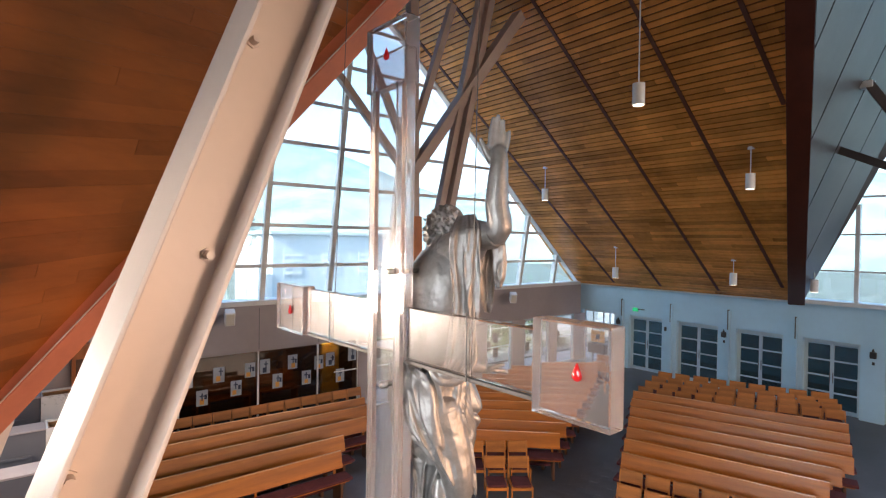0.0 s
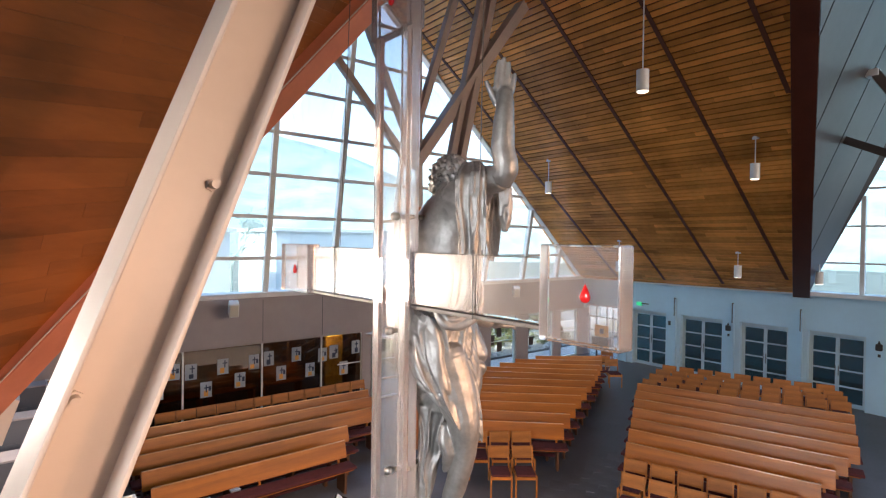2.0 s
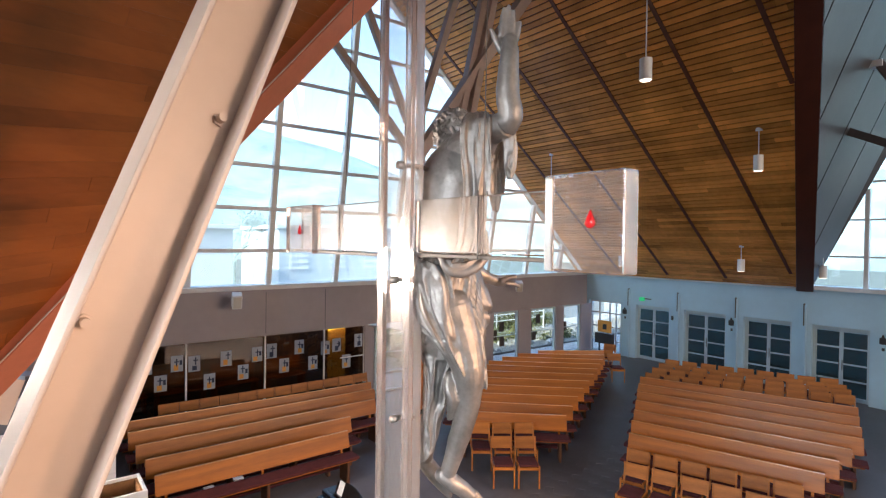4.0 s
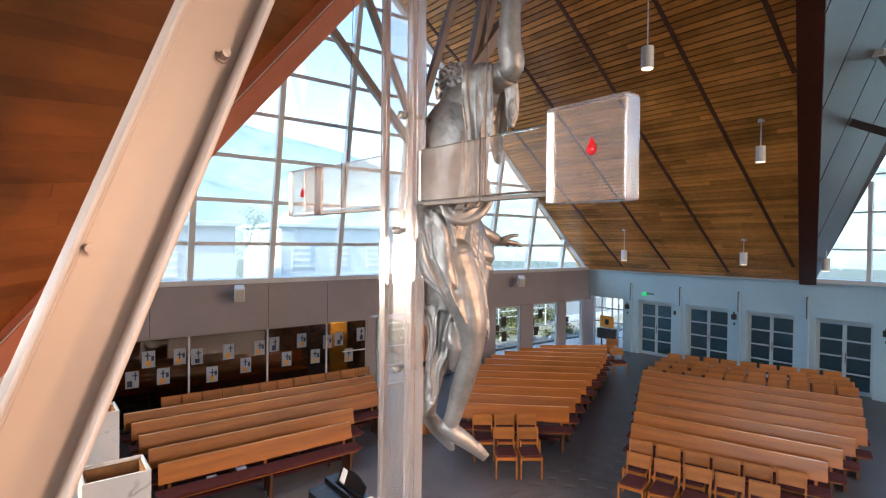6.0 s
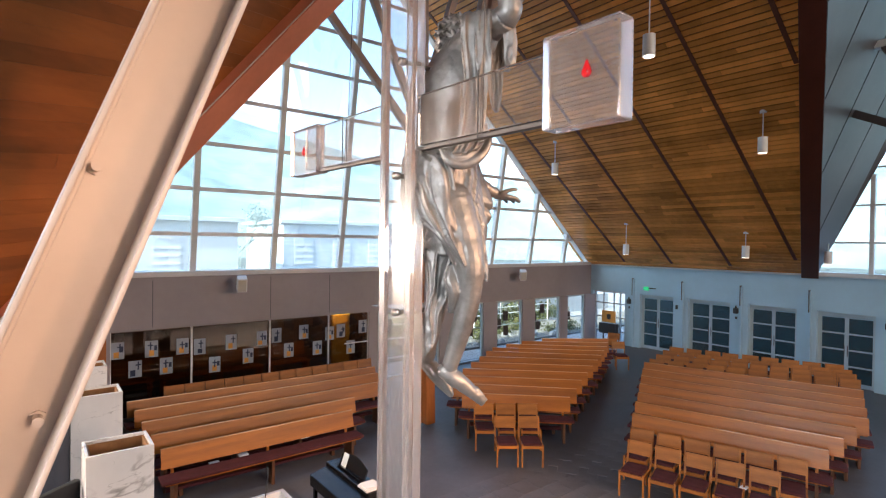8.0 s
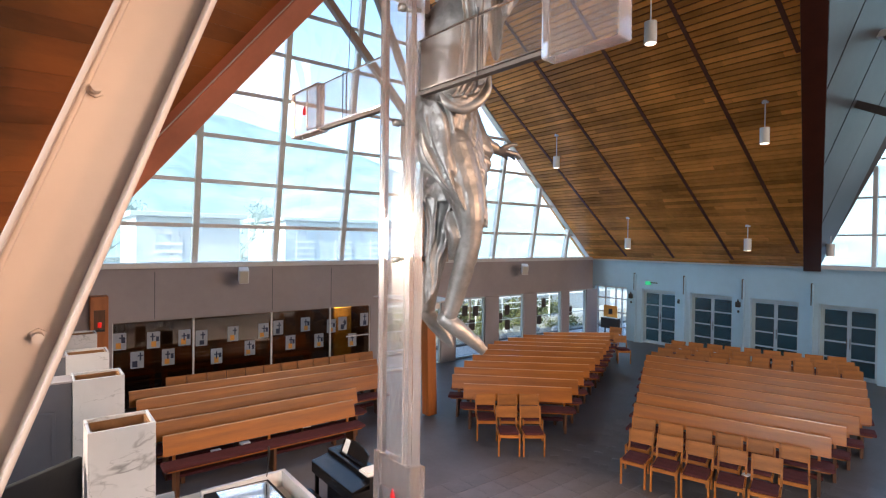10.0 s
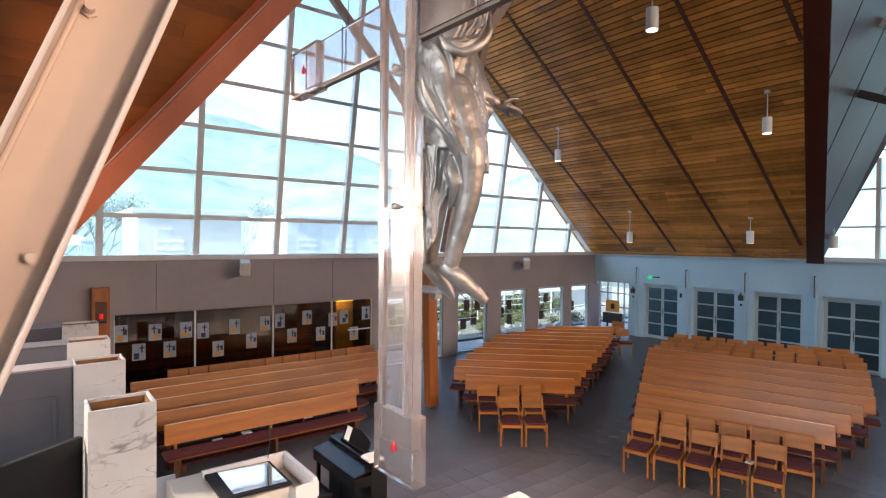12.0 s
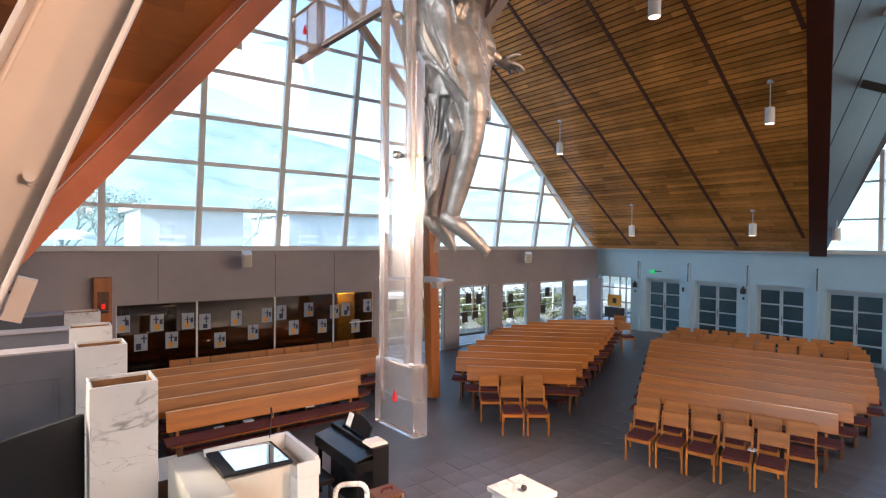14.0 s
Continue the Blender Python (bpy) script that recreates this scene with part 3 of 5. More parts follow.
for nm, lo, hi in (("end_block", (-0.012, -0.853, 4.568), (0.052, -0.607, 4.832)), ("end_block", (-0.012, 0.77, 4.58), (0.052, 1.066, 4.815)),
                   ("foot_block", (-0.012, -0.022, 2.93), (0.052, 0.242, 3.196)), ("head_block", (-0.012, -0.012, 5.615), (0.052, 0.248, 5.865))):
    slab(nm, FROST, lo, hi, 0.006, "hazy clear acrylic block")
for y, z in ((-0.76, 4.7), (0.89, 4.687), (0.09, 3.06), (0.1, 5.73)):
    bm = bmesh.new()
    bmesh.ops.create_uvsphere(bm, u_segments=12, v_segments=8, radius=0.016)
    for v in bm.verts:
        k = max(v.co.z, 0) / 0.016
        v.co.x *= 0.55 * (1 - 0.75 * k)
        v.co.y *= 1 - 0.75 * k
        v.co.z = v.co.z * (2.1 if v.co.z > 0 else 1.0)
    bmesh.ops.translate(bm, verts=bm.verts, vec=(-0.02, y, z))
    part("drop", bm, GEM, cross, "red glass drop with a faint glow added", True)
for y, z in ((0.045, 4.925), (0.075, 4.5), (0.07, 3.98)):
    bm = rod(bmesh.new(), (-0.03, y, z), (0.11, y, z), 0.009, 12)
    rod(bm, (-0.042, y, z), (-0.02, y, z), 0.015, 12)
    part("bolt", bm, STEEL, cross, "steel bolt holding the figure", True)
for y, dx, dy in ((0.541, 0.02, -0.45), (-0.334, 0.0, -0.1)):
    part("cable", rod(bmesh.new(), (0.02, y, 4.59), (0.02 + dx, y + dy, 12.5), 0.0018, 6), DARKSTEEL, cross)
    part("clamp", boxes(((-0.002, y - 0.002, 4.59), (0.001, y + 0.002, 4.81)), ((0.037, y - 0.002, 4.59), (0.04, y + 0.002, 4.81))), DARK, cross)


# ---------------------------------------------------------------- statue
def glide(pts, f):
    """Catmull-Rom point at 0..1 along a list of equal tuples."""
    n = len(pts) - 1
    k = min(int(f * n), n - 1)
    w = f * n - k
    p0, p1, p2, p3 = pts[max(k - 1, 0)], pts[k], pts[k + 1], pts[min(k + 2, n)]
    return [0.5 * (2 * b + (c - a) * w + (2 * a - 5 * b + 4 * c - d) * w * w + (3 * b - a - 3 * c + d) * w ** 3) for a, b, c, d in zip(p0, p1, p2, p3)]


def statue():
    verts, faces = [], []
    count = [0]

    def add(v, f):
        verts.append(np.array(v, float))
        faces.append(np.array(f) + count[0])
        count[0] += len(v)

    def ball(c, r):
        r = r if isinstance(r, tuple) else (r, r, r)
        v, f, a, b = [], [], 14, 24
        for i in range(a + 1):
            th = math.pi * min(max(i / a, 0.01), 0.99)
            for j in range(b):
                ph = 2 * math.pi * j / b
                v.append((c[0] + r[0] * math.sin(th) * math.cos(ph), c[1] + r[1] * math.sin(th) * math.sin(ph), c[2] + r[2] * math.cos(th)))
        loft(v, a, b)

    def loft(v, n, seg):
        f = []
        for i in range(n):
            for j in range(seg):
                p, q = i * seg + j, i * seg + (j + 1) % seg
                f += [(p, p + seg, q + seg), (p, q + seg, q)]
        top, low = len(v), len(v) + 1
        v = v + [tuple(np.mean(v[:seg], axis=0)), tuple(np.mean(v[-seg:], axis=0))]
        for j in range(seg):
            f.append((top, j, (j + 1) % seg))
            f.append((low, n * seg + (j + 1) % seg, n * seg + j))
        add(v, f)

    def tube(pts, seg=20):
        """Smooth limb through (x, y, z, r) with round ends."""
        n = 10 * (len(pts) - 1)
        v = []
        for i in range(n + 1):
            x, y, z, r = glide(pts, i / n)
            a, b = Vector(glide(pts, max(i / n - 0.01, 0))[:3]), Vector(glide(pts, min(i / n + 0.01, 1))[:3])
            d = (b - a).normalized()
            s = d.orthogonal().normalized()
            s = (Vector((0, 1, 0)) - d * d.y).normalized() if abs(d.y) < 0.95 else s
            u = d.cross(s)
            v += [tuple(Vector((x, y, z)) + r * (math.cos(2 * math.pi * j / seg) * s + math.sin(2 * math.pi * j / seg) * u)) for j in range(seg)]
        loft(v, n, seg)
        for p in (pts[0], pts[-1]):
            ball(p[:3], p[3] * 0.99)

    def body(sections, folds=0.0, fr=4.0, twist=0.0, seed=1, seg=72, n=40):
        """Solid lofted through (x, y, z, rx, ry), with cloth folds."""
        v = []
        for i in range(n + 1):
            x, y, z, rx, ry = glide(sections, i / n)
            for j in range(seg):
                a = 2 * math.pi * j / seg
                aa = a + twist * i / n
                wob = 1.3 * noise.noise((fr * math.cos(aa), fr * math.sin(aa), seed * 7.3 + z * 1.2)) + 0.5 * noise.noise((2.3 * fr * math.cos(aa), 2.3 * fr * math.sin(aa), seed * 3.1 + z * 2))
                wob = 0.9 - 1.9 * abs(wob)
                k = 1 + folds * wob
                v.append((x + rx * k * math.cos(a), y + ry * k * math.sin(a), z))
        loft(v, n, seg)

    def drape(left, right, folds, depth, out, seed=1, thick=0.012, bulge=0.0, n=36, m=40):
        """Sheet of cloth between two edges, its folds running along them."""
        out = Vector(out).normalized()
        fr, bk = [], []
        for i in range(n + 1):
            a, b = Vector(glide(left, i / n)), Vector(glide(right, i / n))
            for j in range(m + 1):
                s = j / m
                w = folds * s + 0.9 * noise.noise((s * 2.6, i / n * 2.8, seed * 5.7))
                d = depth * (1.1 - 1.8 * abs(math.sin(math.pi * w)) + 0.4 * math.sin(4.6 * math.pi * w + seed)) * (0.5 + 0.8 * abs(noise.noise((s * 2.2, i / n * 1.6, seed)))) + bulge * math.sin(math.pi * s)
                p = a.lerp(b, s) + out * d
                fr.append(tuple(p + out * thick / 2))
                bk.append(tuple(p - out * thick / 2))
        nv = len(fr)
        f = []
        for i in range(n):
            for j in range(m):
                p = i * (m + 1) + j
                f += [(p, p + 1, p + m + 2), (p, p + m + 2, p + m + 1), (nv + p, nv + p + m + 2, nv + p + 1), (nv + p, nv + p + m + 1, nv + p + m + 2)]
        rim = [j for j in range(m)] + [i * (m + 1) + m for i in range(n)] + [n * (m + 1) + j for j in range(m, 0, -1)] + [i * (m + 1) for i in range(n, 0, -1)]
        for p, q in zip(rim, rim[1:] + rim[:1]):
            f += [(p, p + nv, q + nv), (p, q + nv, q)]
        add(fr + bk, f)

    rnd = random.Random(5)
    # head with curls
    ball((1.432, 1.712, 5.085), (0.084, 0.07, 0.1))
    ball((1.468, 1.712, 5.04), (0.056, 0.052, 0.066))
    for i in range(420):
        a, b = rnd.uniform(0, 6.28), rnd.uniform(-0.75, 1.0)
        c = Vector((math.cos(a) * math.sqrt(1 - b * b), math.sin(a) * math.sqrt(1 - b * b), b))
        if c.x > 0.45 and c.z < 0.5:
            continue
        p = Vector((1.427 + c.x * 0.085, 1.712 + c.y * 0.075, 5.085 + c.z * 0.1))
        e = p + Vector((rnd.uniform(-0.018, 0.018), rnd.uniform(-0.018, 0.018), rnd.uniform(-0.03, -0.005)))
        g = e + Vector((rnd.uniform(-0.012, 0.012), rnd.uniform(-0.012, 0.012), rnd.uniform(-0.01, 0.012)))
        tube([(*p, 0.006), (*e, 0.007), (*g, 0.0045)], 8)
    tube([(1.385, 1.675, 4.97, 0.075), (1.4, 1.69, 5.03, 0.058), (1.425, 1.705, 5.08, 0.056)])
    # bare trunk
    body([(1.345, 1.69, 4.2, 0.1, 0.14), (1.345, 1.69, 4.4, 0.118, 0.155), (1.335, 1.69, 4.58, 0.098, 0.135), (1.338, 1.69, 4.74, 0.1, 0.147), (1.355, 1.68, 4.88, 0.105, 0.158), (1.378, 1.665, 4.98, 0.085, 0.13), (1.39, 1.66, 5.03, 0.05, 0.07)])
    ball((1.3, 1.745, 4.84), (0.045, 0.06, 0.1))
    ball((1.31, 1.61, 4.87), (0.045, 0.055, 0.1))
    tube([(1.385, 1.53, 5.02, 0.07), (1.39, 1.66, 4.98, 0.08), (1.42, 1.79, 4.9, 0.064)])
    # raised arm
    tube([(1.404, 1.515, 5.062, 0.06), (1.397, 1.43, 5.063, 0.05), (1.396, 1.381, 5.088, 0.045), (1.389, 1.387, 5.168, 0.042), (1.393, 1.387, 5.258, 0.037), (1.404, 1.392, 5.357, 0.027)])
    ball((1.405, 1.407, 5.351), (0.024, 0.03, 0.042))
    tube([(1.388, 1.422, 5.385, 0.013), (1.391, 1.42, 5.432, 0.011), (1.394, 1.418, 5.48, 0.008)], 10)
    tube([(1.402, 1.41, 5.389, 0.013), (1.405, 1.409, 5.439, 0.011), (1.408, 1.407, 5.488, 0.008)], 10)
    tube([(1.416, 1.399, 5.386, 0.013), (1.42, 1.397, 5.429, 0.011), (1.423, 1.396, 5.472, 0.008)], 10)
    tube([(1.429, 1.389, 5.372, 0.013), (1.434, 1.386, 5.402, 0.011), (1.439, 1.382, 5.432, 0.008)], 10)
    tube([(1.386, 1.422, 5.331, 0.014), (1.371, 1.435, 5.371, 0.011), (1.359, 1.444, 5.403, 0.008)], 10)
    # lowered arm held forward
    tube([(1.42, 1.79, 4.9, 0.062), (1.45, 1.815, 4.76, 0.054), (1.475, 1.82, 4.62, 0.047), (1.56, 1.795, 4.54, 0.042), (1.66, 1.772, 4.49, 0.028), (1.7, 1.77, 4.478, 0.025)])
    ball((1.735, 1.768, 4.466), (0.042, 0.036, 0.019))
    for dy, l in ((-0.028, 0.07), (-0.01, 0.09), (0.01, 0.085), (0.028, 0.062)):
        tube([(1.755, 1.766 + dy, 4.462, 0.011), (1.755 + l * 0.6, 1.766 + dy * 1.2, 4.456, 0.0095), (1.755 + l, 1.768 + dy * 1.35, 4.443, 0.0075)], 10)
    tube([(1.72, 1.735, 4.475, 0.012), (1.75, 1.715, 4.49, 0.01), (1.775, 1.705, 4.492, 0.008)], 10)
    # legs and feet
    tube([(1.309, 1.595, 4.394, 0.095), (1.33, 1.551, 4.262, 0.078), (1.337, 1.518, 4.16, 0.058), (1.347, 1.534, 4.027, 0.046), (1.336, 1.578, 3.875, 0.038), (1.326, 1.609, 3.774, 0.031)])
    tube([(1.313, 1.632, 3.749, 0.03), (1.342, 1.608, 3.723, 0.034), (1.402, 1.585, 3.672, 0.028), (1.456, 1.568, 3.62, 0.016)])
    tube([(1.411, 1.585, 3.649, 0.012), (1.454, 1.569, 3.606, 0.008)], 8)
    tube([(1.419, 1.578, 3.66, 0.012), (1.461, 1.563, 3.616, 0.008)], 8)
    tube([(1.428, 1.571, 3.671, 0.012), (1.468, 1.558, 3.625, 0.008)], 8)
    tube([(1.322, 1.713, 4.39, 0.09), (1.323, 1.696, 4.23, 0.068), (1.325, 1.668, 4.127, 0.058), (1.323, 1.704, 3.993, 0.046), (1.321, 1.742, 3.855, 0.037), (1.322, 1.753, 3.78, 0.031)])
    tube([(1.324, 1.763, 3.756, 0.032), (1.349, 1.73, 3.711, 0.033), (1.38, 1.705, 3.66, 0.026), (1.396, 1.691, 3.628, 0.015)])
    # shawl over the shoulder and down the back
    drape([(1.377, 1.588, 5.137), (1.269, 1.5, 5.07), (1.261, 1.492, 4.967), (1.269, 1.483, 4.847), (1.268, 1.482, 4.726), (1.258, 1.488, 4.622), (1.235, 1.506, 4.569)],
          [(1.431, 1.545, 5.146), (1.351, 1.435, 5.088), (1.348, 1.423, 4.968), (1.341, 1.426, 4.848), (1.338, 1.426, 4.728), (1.334, 1.428, 4.631), (1.313, 1.444, 4.583)], 4, 0.013, (-0.62, -0.78, 0), 3, 0.014)
    drape([(1.31, 1.462, 5.086), (1.294, 1.453, 4.965), (1.299, 1.447, 4.836), (1.303, 1.441, 4.716), (1.3, 1.442, 4.606)],
          [(1.346, 1.433, 5.09), (1.341, 1.416, 4.956), (1.339, 1.415, 4.842), (1.335, 1.416, 4.716), (1.322, 1.424, 4.61)], 2, 0.012, (-0.62, -0.78, 0), 4, 0.014)
    # shaded cloth hanging under the raised arm
    drape([(1.445, 1.546, 5.082), (1.452, 1.539, 4.963), (1.452, 1.536, 4.843), (1.469, 1.521, 4.763)],
          [(1.503, 1.5, 5.083), (1.499, 1.501, 4.964), (1.496, 1.501, 4.844), (1.486, 1.508, 4.761)], 2, 0.01, (-0.62, -0.78, 0), 6, 0.012, -0.03)
    # sleeve of the raised arm
    drape([(1.394, 1.433, 5.063), (1.404, 1.424, 4.998), (1.406, 1.421, 4.926), (1.415, 1.413, 4.873)],
          [(1.434, 1.401, 5.076), (1.444, 1.393, 5.009), (1.444, 1.391, 4.933), (1.431, 1.4, 4.872)], 2, 0.011, (-0.62, -0.78, 0), 5, 0.014, 0.012)
    # swag of cloth at the waist
    tube([(1.376, 1.466, 4.682, 0.01), (1.369, 1.457, 4.614, 0.014), (1.337, 1.469, 4.564, 0.017), (1.286, 1.497, 4.534, 0.017), (1.238, 1.522, 4.546, 0.015), (1.222, 1.548, 4.586, 0.009)])
    tube([(1.36, 1.478, 4.668, 0.008), (1.347, 1.475, 4.609, 0.011), (1.305, 1.488, 4.569, 0.013), (1.257, 1.507, 4.558, 0.012), (1.242, 1.532, 4.582, 0.008)])
    # wrap round waist and hips
    body([(1.335, 1.69, 4.6, 0.09, 0.128), (1.335, 1.69, 4.54, 0.118, 0.155), (1.345, 1.69, 4.42, 0.135, 0.17), (1.36, 1.68, 4.32, 0.14, 0.165), (1.375, 1.685, 4.25, 0.125, 0.155), (1.385, 1.685, 4.2, 0.1, 0.13), (1.39, 1.68, 4.13, 0.05, 0.07)], 0.09, 2.6, twist=2.2, seed=8)
    # long folds sweeping across the thigh to a point
    drape([(1.187, 1.665, 4.598), (1.19, 1.648, 4.483), (1.183, 1.594, 4.371), (1.234, 1.551, 4.269), (1.292, 1.504, 4.17)],
          [(1.26, 1.536, 4.542), (1.27, 1.527, 4.464), (1.279, 1.517, 4.362), (1.292, 1.505, 4.26), (1.305, 1.493, 4.157)], 1.5, 0.022, (-0.62, -0.78, 0), 9, 0.018, 0.02)
    drape([(1.19, 1.739, 4.579), (1.181, 1.731, 4.459), (1.198, 1.664, 4.355), (1.225, 1.604, 4.3)],
          [(1.207, 1.585, 4.566), (1.206, 1.571, 4.463), (1.225, 1.554, 4.351), (1.257, 1.527, 4.26)], 1.2, 0.016, (-0.62, -0.78, 0), 10, 0.016, 0.015)
    tube([(1.204, 1.621, 4.316, 0.008), (1.224, 1.579, 4.288, 0.011), (1.255, 1.541, 4.238, 0.011), (1.296, 1.508, 4.173, 0.009)])
    # hanging tail at the side
    drape([(1.305, 1.555, 4.39), (1.318, 1.543, 4.296), (1.341, 1.523, 4.208), (1.368, 1.501, 4.146), (1.388, 1.485, 4.104)],
          [(1.358, 1.514, 4.405), (1.378, 1.497, 4.334), (1.389, 1.486, 4.251), (1.396, 1.479, 4.167), (1.396, 1.478, 4.102)], 2, 0.014, (-0.62, -0.78, 0), 14, 0.016, 0.01)
    # cloth over the bent leg
    drape([(1.237, 1.662, 4.221), (1.235, 1.661, 4.101), (1.235, 1.659, 3.971), (1.232, 1.66, 3.862), (1.238, 1.654, 3.806)],
          [(1.324, 1.593, 4.189), (1.31, 1.602, 4.102), (1.298, 1.61, 4.015), (1.284, 1.619, 3.924), (1.267, 1.632, 3.858)], 2, 0.014, (-0.62, -0.78, 0), 12, 0.016, 0.012)
    body([(1.292, 1.567, 4.164, 0.016, 0.016), (1.281, 1.562, 4.11, 0.022, 0.028), (1.292, 1.552, 4.062, 0.022, 0.027), (1.294, 1.563, 4.015, 0.014, 0.018), (1.295, 1.574, 3.981, 0.007, 0.007)], 0.3, 2.2, seed=15, seg=40, n=24)
    # wide sleeve of the lowered arm
    body([(1.414, 1.613, 4.583, 0.03, 0.03), (1.414, 1.599, 4.517, 0.039, 0.043), (1.43, 1.585, 4.451, 0.045, 0.05), (1.444, 1.573, 4.4, 0.04, 0.05), (1.456, 1.576, 4.369, 0.019, 0.024)], 0.1, 2.0, seed=11)
    tube([(1.391, 1.564, 4.419, 0.012), (1.415, 1.545, 4.377, 0.016), (1.445, 1.533, 4.355, 0.014), (1.446, 1.545, 4.321, 0.006)])
    me = bpy.data.meshes.new("statue")
    me.from_pydata(np.concatenate(verts).tolist(), [], np.concatenate(faces).tolist())
    me.materials.append(SILVER)
    ob = new("statue", me)
    rm = ob.modifiers.new("remesh", "REMESH")
    rm.mode, rm.voxel_size, rm.use_smooth_shade = "VOXEL", 0.0038, True
    sm = ob.modifiers.new("smooth", "SMOOTH")
    sm.factor, sm.iterations = 0.5, 1
    for size, depth in ((0.05, 0.004), (0.02, 0.002)):
        tex = bpy.data.textures.new("casting_dents", "CLOUDS")
        tex.noise_scale, tex.noise_depth = size, 1
        dm = ob.modifiers.new("casting_dents", "DISPLACE")
        dm.texture, dm.strength, dm.mid_level = tex, depth, 0.5
    return tagged(ob, "dull cast-metal draped figure mounted in front of the acrylic cross", "statue")


statue()

# ---------------------------------------------------------------- branching column and roof struts
tree = empty("branching_column", (7.15, 9.75, 0.1), "stained timber column with branching taupe steel struts", "column")
wpart("canopy", prism([Vector(p) for p in ((5.78, 9.8, 2.84), (6.12, 8.1, 2.84), (6.8, 8.45, 2.84), (7.05, 9.66, 2.84))], (0, 0, 0.03)), CREAM, tree)
wpart("canopy_lamp", boxes(((6.16, 8.16, 2.74), (6.32, 8.32, 2.838)), bevel=0.01), CREAM, tree)
wpart("shaft", bar(bmesh.new(), (7.22, 9.68, 0.1), (7.1, 9.76, 5.6), 0.24, 0.26, up=(0, 1, 0), bevel=0.02), POST, tree)
wpart("mast", bar(bmesh.new(), (7.08, 9.78, 5.4), (6.98, 9.83, 11.6), 0.22, 0.22, up=(0, 1, 0), bevel=0.02), STRUT, tree)
for a, b, w in (((7.0, 9.85, 6.5), (5.0, 11.33, 9.98), 0.16), ((7.0, 9.85, 6.5), (9.4, 7.95, 11.1), 0.24), ((7.05, 9.78, 7.4), (7.75, 9.3, 10.4), 0.16),
                ((7.2, 9.68, 3.4), (8.28, 8.86, 10.8), 0.17), ((7.42, 9.5, 3.6), (8.44, 8.72, 10.8), 0.17), ((7.0, 9.85, 6.9), (6.0, 10.6, 10.2), 0.15)):
    wpart("strut", bar(bmesh.new(), a, b, w, w, up=(0, 1, 0.1), bevel=0.012), STRUT, tree)
brace = empty("gable_brace", (14.7, 3.85, 7.3), "dark brown steel braces under the grey gable ceiling", "brace")
for a, b in (((14.66, 3.9, 7.33), (14.4, 1.2, 5.9)), ((13.95, 3.1, 8.5), (14.3, 1.2, 5.2))):
    wpart("strut", bar(bmesh.new(), a, b, 0.17, 0.17, bevel=0.012), DARKSTEEL, brace)
    wpart("fixing_plate", boxes(((a[0] - 0.12, a[1] - 0.1, a[2] - 0.12), (a[0] + 0.12, a[1] + 0.14, a[2] + 0.02)), bevel=0.01), ALU, brace)


# ---------------------------------------------------------------- doors
def double_door(y0, y1):
    z0 = rake_floor(RX, (y0 + y1) / 2) + 0.002
    z1 = 2.355
    d = empty("double_door", (RX + 0.2, (y0 + y1) / 2, z0), "closed pale-framed double door with stacked glass panes", "door")
    setting(d, "closed pale-framed double door with stacked glass panes", "door")
    xa, xb = RX + 0.17, RX + 0.23
    wpart("frame", boxes(((xa - 0.02, y0, z1 - 0.07), (xb + 0.02, y1, z1)), ((xa - 0.02, y0, z0), (xb + 0.02, y0 + 0.04, z1 - 0.07)), ((xa - 0.02, y1 - 0.04, z0), (xb + 0.02, y1, z1 - 0.07))), DOORFRAME, d)
    ym = (y0 + y1) / 2
    for a, b, s in ((y0 + 0.043, ym - 0.003, 1), (ym + 0.003, y1 - 0.043, -1)):
        leaf = wpart("leaf", boxes(((xa, a, z0 + 0.005), (xb, a + 0.045, z1 - 0.075)), ((xa, b - 0.045, z0 + 0.005), (xb, b, z1 - 0.075)),
                                   ((xa, a + 0.045, z0 + 0.005), (xb, b - 0.045, z0 + 0.1)), ((xa, a + 0.045, z1 - 0.13), (xb, b - 0.045, z1 - 0.075))), DOORFRAME, d)
        hgt = (z1 - 0.13 - z0 - 0.1)
        for k in range(4):
            za = z0 + 0.1 + hgt * k / 4
            p = part("pane", boxes(((RX + 0.197, a + 0.045, za + 0.022), (RX + 0.203, b - 0.045, za + hgt / 4 - 0.022))), DOORGLASS, leaf)
            if k:
                p = part("glazing_bar", boxes(((xa + 0.002, a + 0.045, za - 0.022), (xb - 0.006, b - 0.045, za + 0.022))), DOORFRAME, leaf)
        hy = b - 0.035 if s > 0 else a + 0.035
        p = part("handle", rod(rod(bmesh.new(), (xa - 0.045, hy, z0 + 0.85), (xa - 0.045, hy, z0 + 1.15), 0.011, 8), (xa, hy, z0 + 1.0), (xa - 0.045, hy, z0 + 1.0), 0.009, 8), DARKSTEEL, leaf, "dark pull handle")


for y0, y1 in DOORS:
    double_door(y0, y1)
# lobby beyond the doors
setting(obj("lobby_wall", boxes(((22.5, -2, -0.05), (22.8, 12.2, 2.1)), ((18.5, -2.3, -0.05), (22.8, -2, 3.0)), ((18.5, 11.45, 0.1), (22.4, 11.65, 3.0))), WALL_B), "blue-grey walls of the lobby beyond the doors", "wall")
setting(obj("lobby_ceiling", boxes(((18.46, -2.3, 3.0), (22.8, 12.2, 3.15))), LEDGE), "white lobby ceiling", "ceiling")


